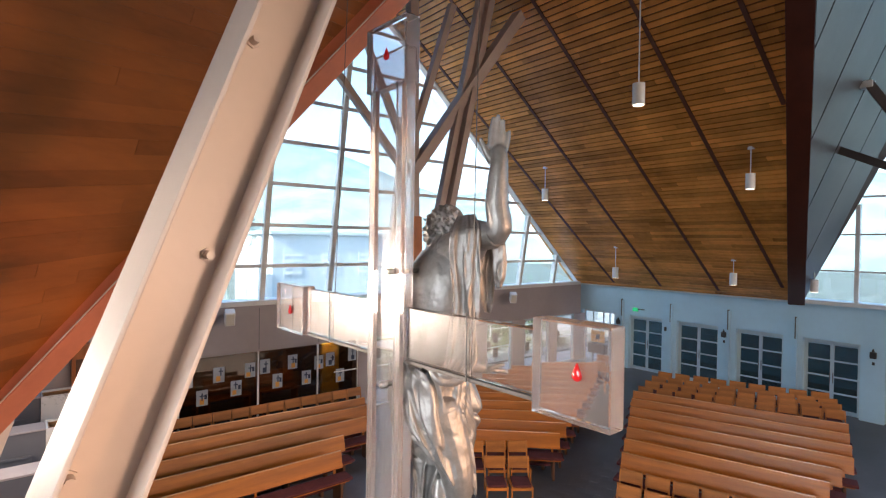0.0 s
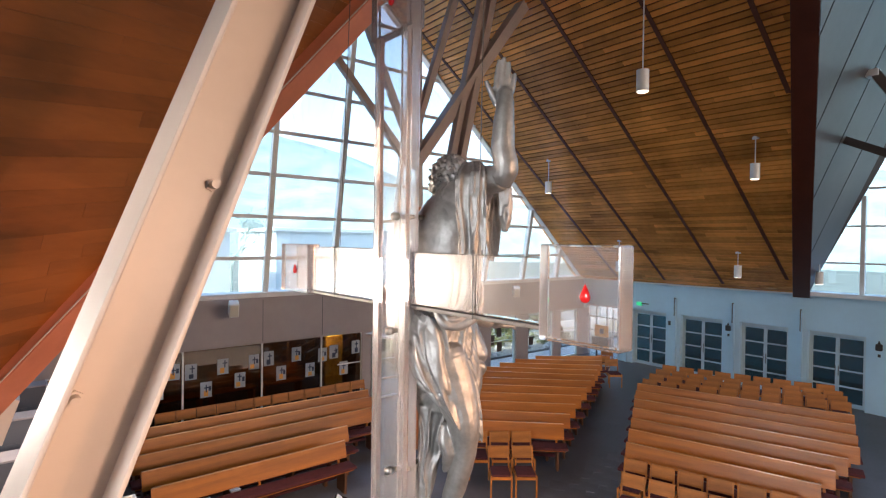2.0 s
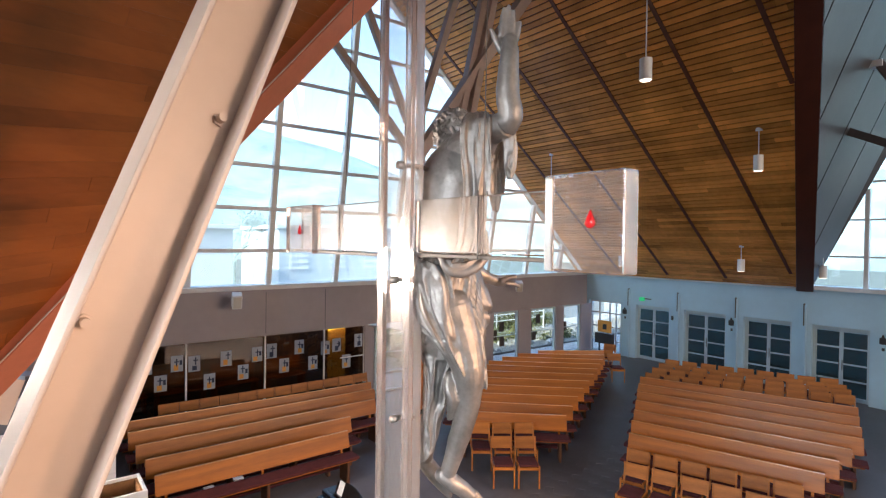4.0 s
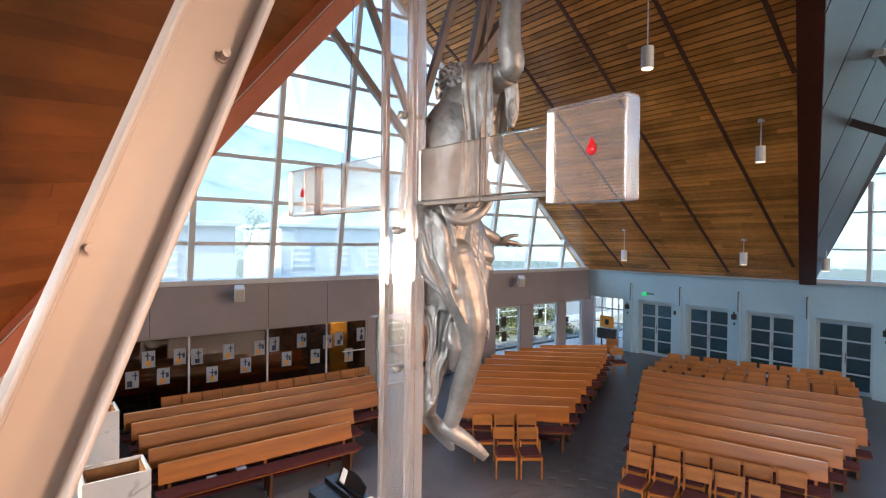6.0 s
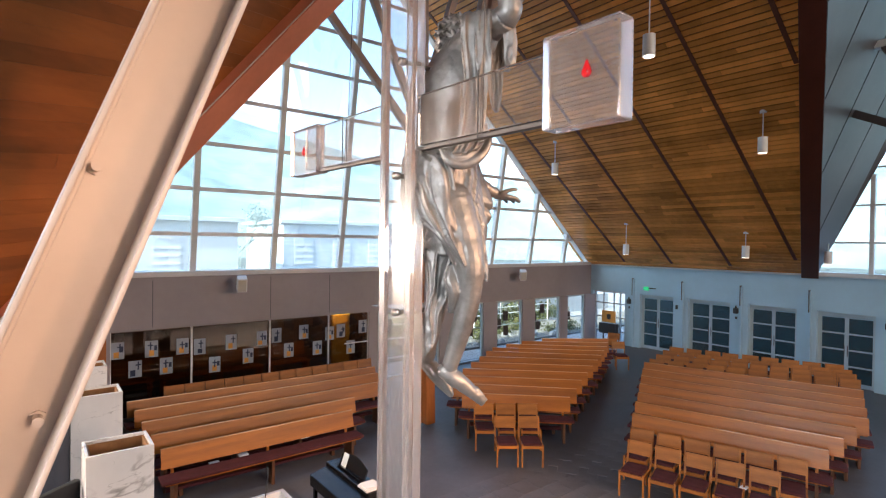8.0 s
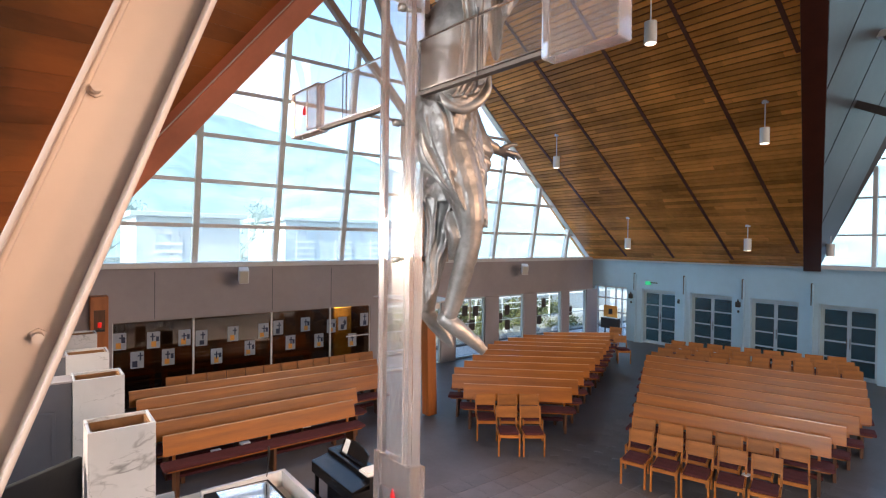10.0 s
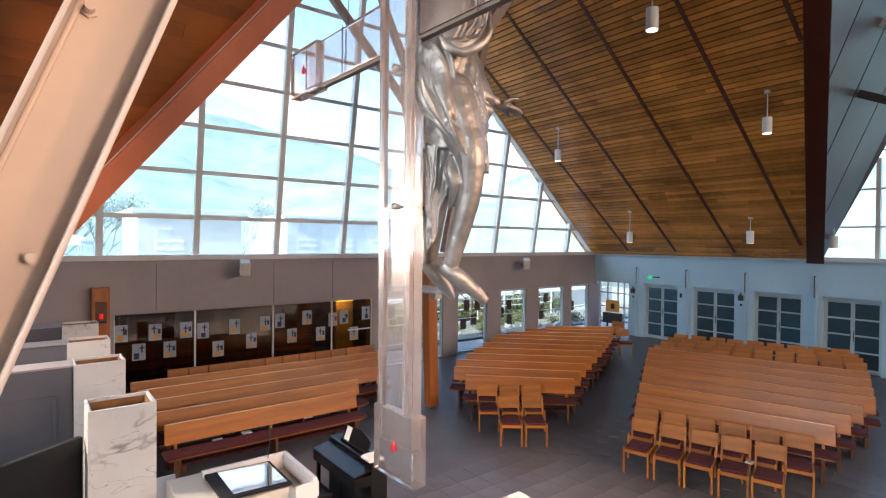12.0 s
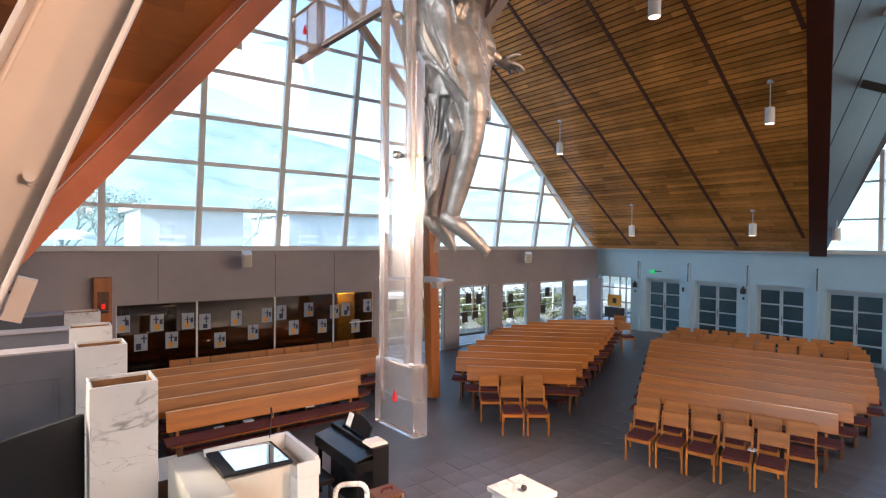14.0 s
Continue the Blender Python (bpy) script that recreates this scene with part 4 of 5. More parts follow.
# ---------------------------------------------------------------- windows under the north band
def low_window(xa, xb, cross_bars=(1.35,)):
    za, zb = rake_floor((xa + xb) / 2, WY) + 0.003, 2.2
    w = empty("window_low", ((xa + xb) / 2, WY + 0.2, za), "floor-length window with pale bars", "window")
    setting(w, "floor-length window with pale bars", "window")
    y0, y1 = WY - 0.06, WY + 0.0
    f = 0.05
    wpart("window_frame", boxes(((xa, y0, za), (xa + f, y1, zb)), ((xb - f, y0, za), (xb, y1, zb)), ((xa + f, y0, zb - f), (xb - f, y1, zb)), ((xa + f, y0, za), (xb - f, y1, za + f))), DOORFRAME, w)
    zs = [za + f, *cross_bars, zb - f]
    for a, b in zip(zs, zs[1:]):
        wpart("pane", boxes(((xa + f, y0 + 0.025, a + 0.012), (xb - f, y0 + 0.033, b - 0.012))), GLASS, w)
        if b < zb - 0.1:
            wpart("glazing_bar", boxes(((xa + f, y0 + 0.01, b - 0.012), (xb - f, y1 - 0.01, b + 0.012))), DOORFRAME, w)


for xa, xb in ((8.05, 10.25), (10.85, 12.13), (12.76, 14.02), (14.67, 16.1), (16.54, 17.63)):
    low_window(xa, xb, (0.78, 1.35) if xa < 9 else (1.35,))
# corner glazing at the end of the east wall
wc = empty("window_corner", (RX + 0.2, 12.45, 0.3), "white-barred corner window beside the doors", "window")
setting(wc, "white-barred corner window beside the doors", "window")
for y in (11.72, 12.0, 12.28, 12.75, 13.15):
    wpart("glazing_bar", boxes(((RX + 0.14, y, 0.28), (RX + 0.19, y + 0.045, 2.36))), LEDGE, wc)
for z in (0.28, 0.75, 1.3, 1.85, 2.3):
    wpart("transom", boxes(((RX + 0.15, 11.765, z), (RX + 0.18, 13.15, z + 0.05))), LEDGE, wc)
wpart("pane", boxes(((RX + 0.2, 11.72, 0.3), (RX + 0.206, 13.2, 2.36))), GLASS, wc)

# posters fixed to the low windows
def poster(x, y, z, w, h, dark, n):
    p = empty("window_poster", (x, y, z - h / 2), "dark child's drawing taped to the window" if dark else "pale poster with a dark cross and orange patch", "poster", "posters on the glass")
    wpart("sheet", boxes(((x - w / 2, y - 0.003, z - h / 2), (x + w / 2, y, z + h / 2))), DRAWING if dark else PAPER, p)
    if not dark:
        r = random.Random(n)
        cx, cz, s = x + r.uniform(-0.03, 0.06) * w / 0.24, z + h * r.uniform(0.05, 0.2), h * 0.24
        wpart("cross_print", boxes(((cx - 0.014, y - 0.006, cz - s), (cx + 0.014, y - 0.003, cz + s)), ((cx - s * 0.6, y - 0.006, cz + s * 0.2 - 0.014), (cx - 0.014, y - 0.003, cz + s * 0.2 + 0.014)), ((cx + 0.014, y - 0.006, cz + s * 0.2 - 0.014), (cx + s * 0.6, y - 0.003, cz + s * 0.2 + 0.014))), BLUE, p)
        ox = x + r.uniform(-0.05, 0.02)
        wpart("print_patch", boxes(((ox - 0.05, y - 0.005, z - h * 0.42), (ox + 0.05, y - 0.003, z - h * r.uniform(0.05, 0.15)))), ORANGE if r.random() < 0.7 else BLUE, p)
        if r.random() < 0.6:
            wpart("print_patch", boxes(((x + w * 0.2, y - 0.005, z - h * 0.1), (x + w * 0.42, y - 0.003, z + h * 0.2))), BLUE, p)


GY = WY + 0.055
for i, (x, z) in enumerate(((1.53, 1.79), (2.19, 1.76), (1.87, 1.35), (2.49, 1.34), (2.83, 1.75), (3.2, 1.7), (3.92, 1.73), (3.54, 1.23), (4.33, 1.34), (4.67, 1.74), (5.05, 1.78), (5.79, 1.8), (5.38, 1.36), (6.18, 1.33),
                             (6.54, 1.69), (6.88, 1.73), (7.19, 1.24), (7.57, 1.79))):
    poster(x, GY, z, 0.26, 0.37, False, i)
for i, (x, z) in enumerate(((8.5, 1.75), (9.0, 1.3), (9.6, 1.7), (11.43, 1.78), (11.9, 1.74), (11.29, 1.17), (11.75, 1.28), (13.05, 1.41), (13.4, 1.67), (13.42, 1.15), (12.75, 1.75), (14.88, 1.52), (15.34, 1.8), (15.1, 1.2), (14.6, 1.75), (16.5, 1.75), (16.9, 1.4))):
    poster(x * 0.987, WY - 0.037, z, 0.24, 0.34, True, i)

# thin joints of the boarded band above the partition
for x in (2.2, 4.87, 6.5):
    setting(obj("trim_joint", boxes(((x - 0.008, WY - 0.006, 2.25), (x + 0.008, WY - 0.002, 3.3)), bevel=0.001), PANEL), "thin joint strip in the plastered band", "trim")

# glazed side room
room = setting(obj("side_room_wall", boxes(((1.0, 17.0, -0.05), (8.4, 17.2, 2.6)), ((1.0, WY + 0.35, -0.05), (1.2, 17.0, 2.6)), ((8.05, 14.2, -0.05), (8.2, 16.0, 2.6))), ROOMDARK), "brown walls of the side room, dimness put into the colour", "wall")
setting(obj("side_room_ceiling", boxes(((1.0, WY + 0.36, 2.6), (8.4, 17.2, 2.7))), ROOMDARK), "brown ceiling of the side room, dimness put into the colour", "ceiling")
setting(obj("side_room_floor", boxes(((1.2, WY + 0.0, 0.1), (8.05, 17.0, 0.22))), CARPET), "dark floor of the side room", "floor")
setting(obj("side_room_door", boxes(((7.0, 14.1, 0.22), (7.55, 14.2, 2.3)), bevel=0.01), YELLOW), "bright yellow door standing in the side room", "door")
gw = empty("glass_partition", (4.5, WY + 0.1, 0.2), "smoked glass partition in front of the side room", "partition")
setting(gw, "smoked glass partition in front of the side room", "partition")
GX = [1.39, 3.02, 4.87, 6.5, 7.75]
for a, b in zip(GX, GX[1:]):
    wpart("pane", boxes(((a + 0.02, WY + 0.06, 0.3), (b - 0.02, WY + 0.07, 2.17))), SMOKED, gw)
for x in GX:
    wpart("mullion", boxes(((x - 0.02, WY + 0.03, 0.2), (x + 0.02, WY + 0.1, 2.2))), ALU, gw)
for z in (0.78, 1.35):
    wpart("glazing_bar", boxes(((7.0, WY + 0.045, z - 0.015), (7.728, WY + 0.057, z + 0.015))), ALU, gw)
for x in (1.9, 3.3, 4.7, 6.1):
    b = empty("side_room_bench", (x, 15.2, 0.22), "dark wooden bench in the dim side room", "bench", "benches in the side room")
    wpart("backrest", boxes(((x - 0.6, 15.4, 0.75), (x + 0.6, 15.44, 1.15)), bevel=0.008), POST, b)
    wpart("seat", boxes(((x - 0.6, 14.95, 0.62), (x + 0.6, 15.38, 0.67)), bevel=0.008), POST, b)
    for dx in (-0.55, 0.55):
        wpart("leg", boxes(((x + dx - 0.03, 15.0, 0.22), (x + dx + 0.03, 15.4, 0.62))), POST, b)


# ---------------------------------------------------------------- pews and chairs
def pew(a, b, label, group):
    """A pew from a to b (plan points, left to right as it faces you)."""
    a, b = Vector((*a, 0)), Vector((*b, 0))
    L = (b - a).length
    mid = (a + b) / 2
    ang = math.degrees(math.atan2(b.y - a.y, b.x - a.x))
    z = max(rake_floor(a.x, a.y), rake_floor(b.x, b.y), rake_floor(mid.x, mid.y))
    e = empty("pew", (mid.x, mid.y, z), label, "pew", group, ang)
    h = L / 2
    # local: x along the pew, -y towards the sanctuary, the front of the top edge on the line from a to b
    bm = bmesh.new()
    m = Matrix.Translation((0, -0.022, 0.722)) @ Matrix.Rotation(radians(-14), 4, "X")
    box(bm, (-h, -0.012, -0.165), (h, 0.012, 0.145), 0.004, m)
    part("backrest", bm, PEW, e)
    part("top_rail", boxes(((-h, 0.0, 0.855), (h, 0.042, 0.876)), bevel=0.009), PEWRAIL_LIT, e)
    part("seat", boxes(((-h + 0.01, -0.37, 0.405), (h - 0.01, -0.03, 0.43)), bevel=0.006), PEW, e)
    part("cushion", boxes(((-h - 0.05, -0.4, 0.432), (h + 0.05, -0.06, 0.49)), bevel=0.022), CUSHION, e, "maroon seat cushion")
    n = max(2, int(L / 1.15) + 1)
    for i in range(n):
        x = -h + 0.16 + (L - 0.32) * i / (n - 1)
        # dark wood on an oak pew: the shade below the seat put into the colour
        part("support", boxes(((x - 0.025, -0.34, -0.02), (x + 0.025, -0.02, 0.404)), bevel=0.006), WOODDARK, e)
        bm = bmesh.new()
        bar(bm, (x, -0.045, 0.4), (x, 0.022, 0.84), 0.045, 0.03, up=(0, 1, 0), bevel=0.005)
        part("back_post", bm, PEW, e)
    part("kneeler", boxes(((-h + 0.1, 0.12, 0.1), (h - 0.1, 0.26, 0.15)), bevel=0.012), CUSHION, e, "maroon padded kneeler")
    for x in (-h + 0.33, h - 0.33):
        part("kneeler_foot", boxes(((x - 0.03, 0.14, -0.02), (x + 0.03, 0.24, 0.1))), WOODDARK, e)
    return e


def chair_master():
    e = empty("chair", (0, 0, 0), "oak chair with a maroon fabric seat", "chair", "oak chairs")
    w = 0.194
    for sx in (-1, 1):
        bm = bmesh.new()
        bar(bm, (sx * w, 0.0, 0.0), (sx * w, 0.0, 0.42), 0.03, 0.036, bevel=0.004)
        bar(bm, (sx * w, 0.0, 0.41), (sx * w, 0.08, 0.81), 0.03, 0.036, bevel=0.004)
        part("back_leg", bm, CHAIRWOOD, e)
        part("front_leg", boxes(((sx * w - 0.015, -0.44, 0), (sx * w + 0.015, -0.404, 0.435)), bevel=0.004), CHAIRWOOD, e)
        part("side_rail", boxes(((sx * w - 0.012, -0.404, 0.36), (sx * w + 0.012, -0.017, 0.42)), bevel=0.004), CHAIRWOOD, e)
    part("front_rail", boxes(((-w + 0.015, -0.436, 0.35), (w - 0.015, -0.41, 0.405)), bevel=0.004), CHAIRWOOD, e)
    part("seat", boxes(((-w + 0.017, -0.43, 0.407), (w - 0.017, -0.02, 0.455)), bevel=0.018), CUSHION, e, "maroon fabric seat")
    bm = bmesh.new()
    m = Matrix.Translation((0, 0.056, 0.7)) @ Matrix.Rotation(radians(-12.5), 4, "X")
    box(bm, (-w + 0.015, -0.011, -0.115), (w - 0.015, 0.011, 0.112), 0.005, m)
    part("backrest", bm, CHAIRWOOD, e)
    return e


master = chair_master()
master_used = False


def chair(x, y, turn, group="oak chairs"):
    global master_used
    m = pose(x, y, rake_floor(x, y), 0, 0, turn)
    if not master_used:
        master_used = True
        master.matrix_world = m
        return master
    return copy_thing(master, m)


# right block: the rows face the sanctuary
for a, b in (((9.42, 5.87), (10.32, 2.86)), ((10.08, 6.22), (11.08, 2.86)), ((10.69, 6.54), (11.84, 2.87)), ((11.31, 6.88), (12.6, 2.87)), ((11.95, 7.23), (13.28, 3.06)), ((12.57, 7.57), (13.97, 3.26)), ((13.18, 7.89), (14.68, 3.45))):
    pew(a, b, "long oak pew with a maroon cushion", "pews on the door side")
# centre block
for a, b in (((7.54, 8.86), (9.21, 7.23)), ((7.8, 9.58), (9.8, 7.52)), ((8.22, 10.02), (10.45, 7.87)), ((8.82, 10.36), (11.1, 8.19)), ((9.4, 10.7), (11.75, 8.5)), ((10.0, 11.03), (12.38, 8.8)),
             ((10.6, 11.4), (12.92, 9.07)), ((11.04, 11.6), (13.46, 9.35)), ((11.72, 11.7), (13.98, 9.62)), ((12.42, 11.7), (14.5, 9.92)), ((13.22, 11.56), (15.0, 10.28))):
    pew(a, b, "oak pew with a maroon cushion in the angled centre block", "pews in the centre block")
# left block: the rows run along the glass partition
for a, b in (((1.67, 9.3), (5.06, 9.29)), ((1.65, 10.0), (5.47, 9.94)), ((1.61, 10.7), (6.47, 10.6)), ((1.59, 11.42), (6.85, 11.28)), ((1.55, 12.06), (7.08, 11.81))):
    pew(a, b, "long oak pew with a maroon cushion beside the glass partition", "pews beside the partition")
# chairs in front of the right block
t_r = math.degrees(math.atan2(-2.23, 0.7))
for i in range(5):
    f = (i + 0.5) / 5
    chair(8.28 + 0.68 * f, 5.29 - 2.23 * f, t_r + (-1.5, 1, 0, 2, -1)[i])
for i in range(6):
    f = (i + 0.5) / 6
    chair(8.83 + 0.88 * f, 5.58 - 2.64 * f, t_r + (1, -1, 0.5, 0, -1, 1)[i])
# chairs behind the right block
jit = random.Random(4)
for (xa, ya), (xb, yb), n in (((13.8, 8.18), (15.86, 3.75), 10), ((14.48, 8.35), (16.34, 3.95), 10), ((15.1, 8.49), (16.74, 4.15), 10), ((15.72, 8.63), (17.2, 4.43), 9)):
    for i in range(n):
        f = (i + 0.5) / n
        chair(xa + (xb - xa) * f + jit.uniform(-0.03, 0.03), ya + (yb - ya) * f, -83 + 17 * f + jit.uniform(-3, 3))
# chairs before the centre block
t_c = math.degrees(math.atan2(-0.55, 0.72))
for x, y in ((7.38, 7.36), (7.75, 7.07)):
    chair(x, y, t_c)
for x, y in ((7.54, 8.15), (7.91, 7.87), (8.28, 7.59)):
    chair(x, y, t_c)
# chairs at the far end of the centre block and along the partition
for x, y, t in ((15.3, 10.4, -60), (16.2, 10.9, -75), (15.1, 9.95, -40)):
    chair(x, y, t)
for i in range(12):
    chair(2.6 + 0.432 * i, 13.02 - 0.02 * i, -3 + (i * 7 % 5 - 2) * 0.6)


# ---------------------------------------------------------------- marble boxes, ambo, altar
def marble_box(x0, x1, y0, y1, top):
    e = empty("marble_column_box", ((x0 + x1) / 2, (y0 + y1) / 2, 0.0), "hollow marble-clad column box open at the top", "column", "marble boxes")
    t = 0.025
    w = 0.02
    for nm, lo, hi in (("cladding", (x0, y0, 0), (x1, y0 + t, top)), ("cladding", (x0, y1 - t, 0), (x1, y1, top)), ("cladding", (x0, y0 + t, 0), (x0 + t, y1 - t, top)), ("cladding", (x1 - t, y0 + t, 0), (x1, y1 - t, top))):
        wpart(nm, boxes((lo, hi), bevel=0.004), MARBLE, e)
    a0, a1, b0, b1 = x0 + t, x1 - t, y0 + t, y1 - t
    for lo, hi in (((a0, b0, 0), (a1, b0 + w, top - 0.03)), ((a0, b1 - w, 0), (a1, b1, top - 0.03)), ((a0, b0 + w, 0), (a0 + w, b1 - w, top - 0.03)), ((a1 - w, b0 + w, 0), (a1, b1 - w, top - 0.03))):
        wpart("lining", boxes((lo, hi)), CUTWOOD, e)
    wpart("baffle", boxes(((a0 + w, b0 + w, top - 0.5), (a1 - w, b1 - w, top - 0.48))), CUTWOOD, e)


for y in (5.38, 7.46, 9.1, 10.95):
    marble_box(0.41, 0.93, y, y + 0.44, 2.38)
for y in (7.46, 9.1, 10.95):
    scr = empty("partition", (-0.4, y + 0.22, 0), "pale grey panelled partition ending in a marble box", "partition", "partitions")
    wpart("panel", boxes(((-1.8, y + 0.06, 0.0), (0.405, y + 0.38, 2.35)), bevel=0.006), PANEL, scr)
    wpart("recess_trim", boxes(((-1.3, y + 0.045, 0.1), (0.25, y + 0.057, 0.14)), ((-1.3, y + 0.045, 2.0), (0.25, y + 0.057, 2.04)), ((0.21, y + 0.045, 0.14), (0.25, y + 0.057, 2.0)), bevel=0.002), PANEL, scr)
    wpart("cap", boxes(((-1.8, y + 0.04, 2.352), (0.405, y + 0.4, 2.375)), bevel=0.004), WALL, scr)
tv = empty("display_screen", (-0.3, 5.2, 0.45), "large matt black display on a dark stand", "display")
bm = bmesh.new()
bar(bm, (0.38, 5.74, 1.35), (-1.3, 4.47, 1.35), 0.06, 1.46, bevel=0.012)
wpart("panel", bm, MATTBLACK, tv)
wpart("stand", boxes(((-0.6, 4.95, 0.45), (-0.4, 5.2, 0.63))), DARK, tv)

ambo = empty("ambo", (1.65, 4.9, 0.45), "marble and buff reading desk with a glossy dark top", "lectern")
wpart("marble_front", boxes(((1.86, 4.42, 0.45), (2.06, 5.2, 1.56)), ((1.28, 5.15, 0.45), (1.86, 5.2, 1.66)), bevel=0.006), MARBLE, ambo)
for lo, hi in (((1.27, 5.17, 1.562), (2.07, 5.21, 1.72)), ((2.03, 4.445, 1.562), (2.07, 5.17, 1.72)), ((1.862, 4.415, 1.562), (2.07, 4.445, 1.7))):
    wpart("rim", boxes((lo, hi), bevel=0.004), MARBLE, ambo)
wpart("buff_body", boxes(((1.0, 4.3, 0.45), (1.3, 5.33, 1.655)), ((1.3, 4.58, 0.45), (1.86, 5.15, 1.64)), bevel=0.01), BUFF, ambo)
m = Matrix.Translation((1.585, 4.87, 1.675)) @ Matrix.Rotation(radians(2), 4, "Y")
wpart("reading_top", box(bmesh.new(), (-0.3, -0.29, -0.015), (0.3, 0.29, 0.012), 0.004, m), MATTBLACK, ambo)
wpart("glass", box(bmesh.new(), (-0.2, -0.26, 0.0125), (0.27, 0.26, 0.018), 0.002, m), MIRRORGLASS, ambo)
bm = bmesh.new()
rod(bm, (1.86, 5.13, 1.72), (1.88, 5.12, 1.93), 0.005, 8)
rod(bm, (1.88, 5.12, 1.93), (1.87, 5.11, 2.02), 0.01, 10)
wpart("microphone", bm, DARK, ambo)

pedestal = empty("marble_pedestal", (4.11, 3.9, 0.0), "square white marble pedestal with fluted sides", "pedestal")
wpart("top", boxes(((3.86, 3.64, 1.0), (4.37, 4.17, 1.05)), bevel=0.006), MARBLE, pedestal)
wpart("core", boxes(((3.9, 3.68, 0.0), (4.33, 4.13, 1.0)), bevel=0.004), MARBLE, pedestal)
for k in range(12):
    f = (k + 0.5) / 12
    for x, y in ((3.893, 3.68 + 0.45 * f), (4.337, 3.68 + 0.45 * f), (3.9 + 0.43 * f, 3.673), (3.9 + 0.43 * f, 4.137)):
        wpart("flute", rod(bmesh.new(), (x, y, 0.0), (x, y, 0.998), 0.012, 8), MARBLE, pedestal)
bm = bmesh.new()
bmesh.ops.create_uvsphere(bm, u_segments=16, v_segments=10, radius=0.032, matrix=Matrix.Translation((4.1, 3.86, 1.084)))
tagged(obj("dark_knob", bm, DARK, True), "small dark round knob lying on the marble pedestal", "knob")

# ---------------------------------------------------------------- piano with stool, rail, box of books
piano = empty("upright_piano", (3.55, 6.6, 0.0), "black upright digital piano with sheet music", "piano")
wpart("body", boxes(((3.5, 5.95, 0.02), (3.74, 7.2, 0.97)), bevel=0.012), BLACK, piano)
wpart("lid", box(bmesh.new(), (-0.13, -0.62, -0.012), (0.13, 0.62, 0.012), 0.006, Matrix.Translation((3.375, 6.575, 0.86)) @ Matrix.Rotation(radians(-12), 4, "Y")), BLACK, piano)
wpart("keyboard_bed", boxes(((3.25, 5.95, 0.68), (3.5, 7.2, 0.82)), bevel=0.008), BLACK, piano)
for y in (5.97, 7.13):
    wpart("leg", boxes(((3.29, y, 0.0), (3.34, y + 0.05, 0.68)), bevel=0.006), BLACK, piano)
m = Matrix.Translation((3.6, 6.62, 0.975)) @ Matrix.Rotation(radians(20), 4, "Y")
arch = [(0, -0.36, 0.0), (0, 0.36, 0.0)] + [(0, 0.36 - 0.72 * k / 10, 0.16 + 0.07 * math.sin(math.pi * k / 10)) for k in range(11)]
wpart("music_stand", prism([m @ Vector(p) for p in arch], m.to_3x3() @ Vector((0.022, 0, 0))), BLACK, piano)
wpart("stand_ledge", box(bmesh.new(), (-0.04, -0.36, 0.0), (-0.002, 0.36, 0.014), 0.003, m), BLACK, piano)
tagged(obj("sheet_music", box(bmesh.new(), (-0.006, 0.16, 0.016), (-0.002, 0.3, 0.2), 0.0, m), LEDGE), "white sheet music on the piano stand", "sheet music")
tagged(obj("book_stack", boxes(((3.48, 5.97, 0.972), (3.73, 6.2, 1.0)), ((3.5, 5.99, 1.002), (3.7, 6.18, 1.022)), bevel=0.003), LEDGE), "small stack of pale booklets on the piano", "books")
stool = empty("piano_stool", (3.0, 6.8, 0.0), "black padded piano stool", "stool")
wpart("seat", boxes(((2.85, 6.4, 0.44), (3.18, 7.05, 0.52)), bevel=0.02), BLACK, stool)
for x in (2.88, 3.12):
    for y in (6.44, 6.98):
        wpart("leg", boxes(((x, y, 0.0), (x + 0.03, y + 0.03, 0.44))), BLACK, stool)
rail = empty("ramp_rail", (2.6, 5.0, 0.45), "white tubular hand rail", "rail")
bm = bmesh.new()
pts = [(2.42, 4.83, 0.2)]
for start, cx in ((180, 0.3), (90, 0.7)):
    for k in range(6):
        a = radians(start - 18 * k)
        f = cx + 0.3 * math.cos(a)
        pts.append((2.42 + 0.27 * f, 4.83 - 0.16 * f, 1.12 + 0.095 * math.sin(a)))
pts.append((2.69, 4.67, 0.2))
for a, b in zip(pts, pts[1:]):
    rod(bm, a, b, 0.026, 10)
    bmesh.ops.create_uvsphere(bm, u_segments=10, v_segments=6, radius=0.026, matrix=Matrix.Translation(b))
wpart("tube", bm, WHITE, rail, True)
crate = empty("carrying_case", (3.1, 4.95, 0.0), "dark brown upright case with a handle beside the rail", "case")
wpart("body", boxes(((2.95, 4.83, 0.0), (3.26, 5.12, 0.86)), bevel=0.02), WOODDARK, crate)
wpart("lid", boxes(((2.945, 4.825, 0.862), (3.265, 5.125, 0.9)), bevel=0.012), WOODDARK, crate)
bm = bmesh.new()
for a, b in (((3.04, 4.97, 0.9), (3.05, 4.97, 0.94)), ((3.05, 4.97, 0.94), (3.17, 4.97, 0.94)), ((3.17, 4.97, 0.94), (3.18, 4.97, 0.9))):
    rod(bm, a, b, 0.012, 8)
wpart("handle", bm, CUSHION, crate)
for x in (2.99, 3.22):
    wpart("latch", boxes(((x - 0.015, 4.815, 0.82), (x + 0.015, 4.824, 0.9)), bevel=0.002), STEEL, crate)
st = empty("bookstand", (1.15, 6.1, 0.0), "small stand with leaflets behind the reading desk", "stand")
wpart("body", boxes(((1.0, 5.95, 0.0), (1.22, 6.15, 1.2)), bevel=0.01), WOODDARK, st)
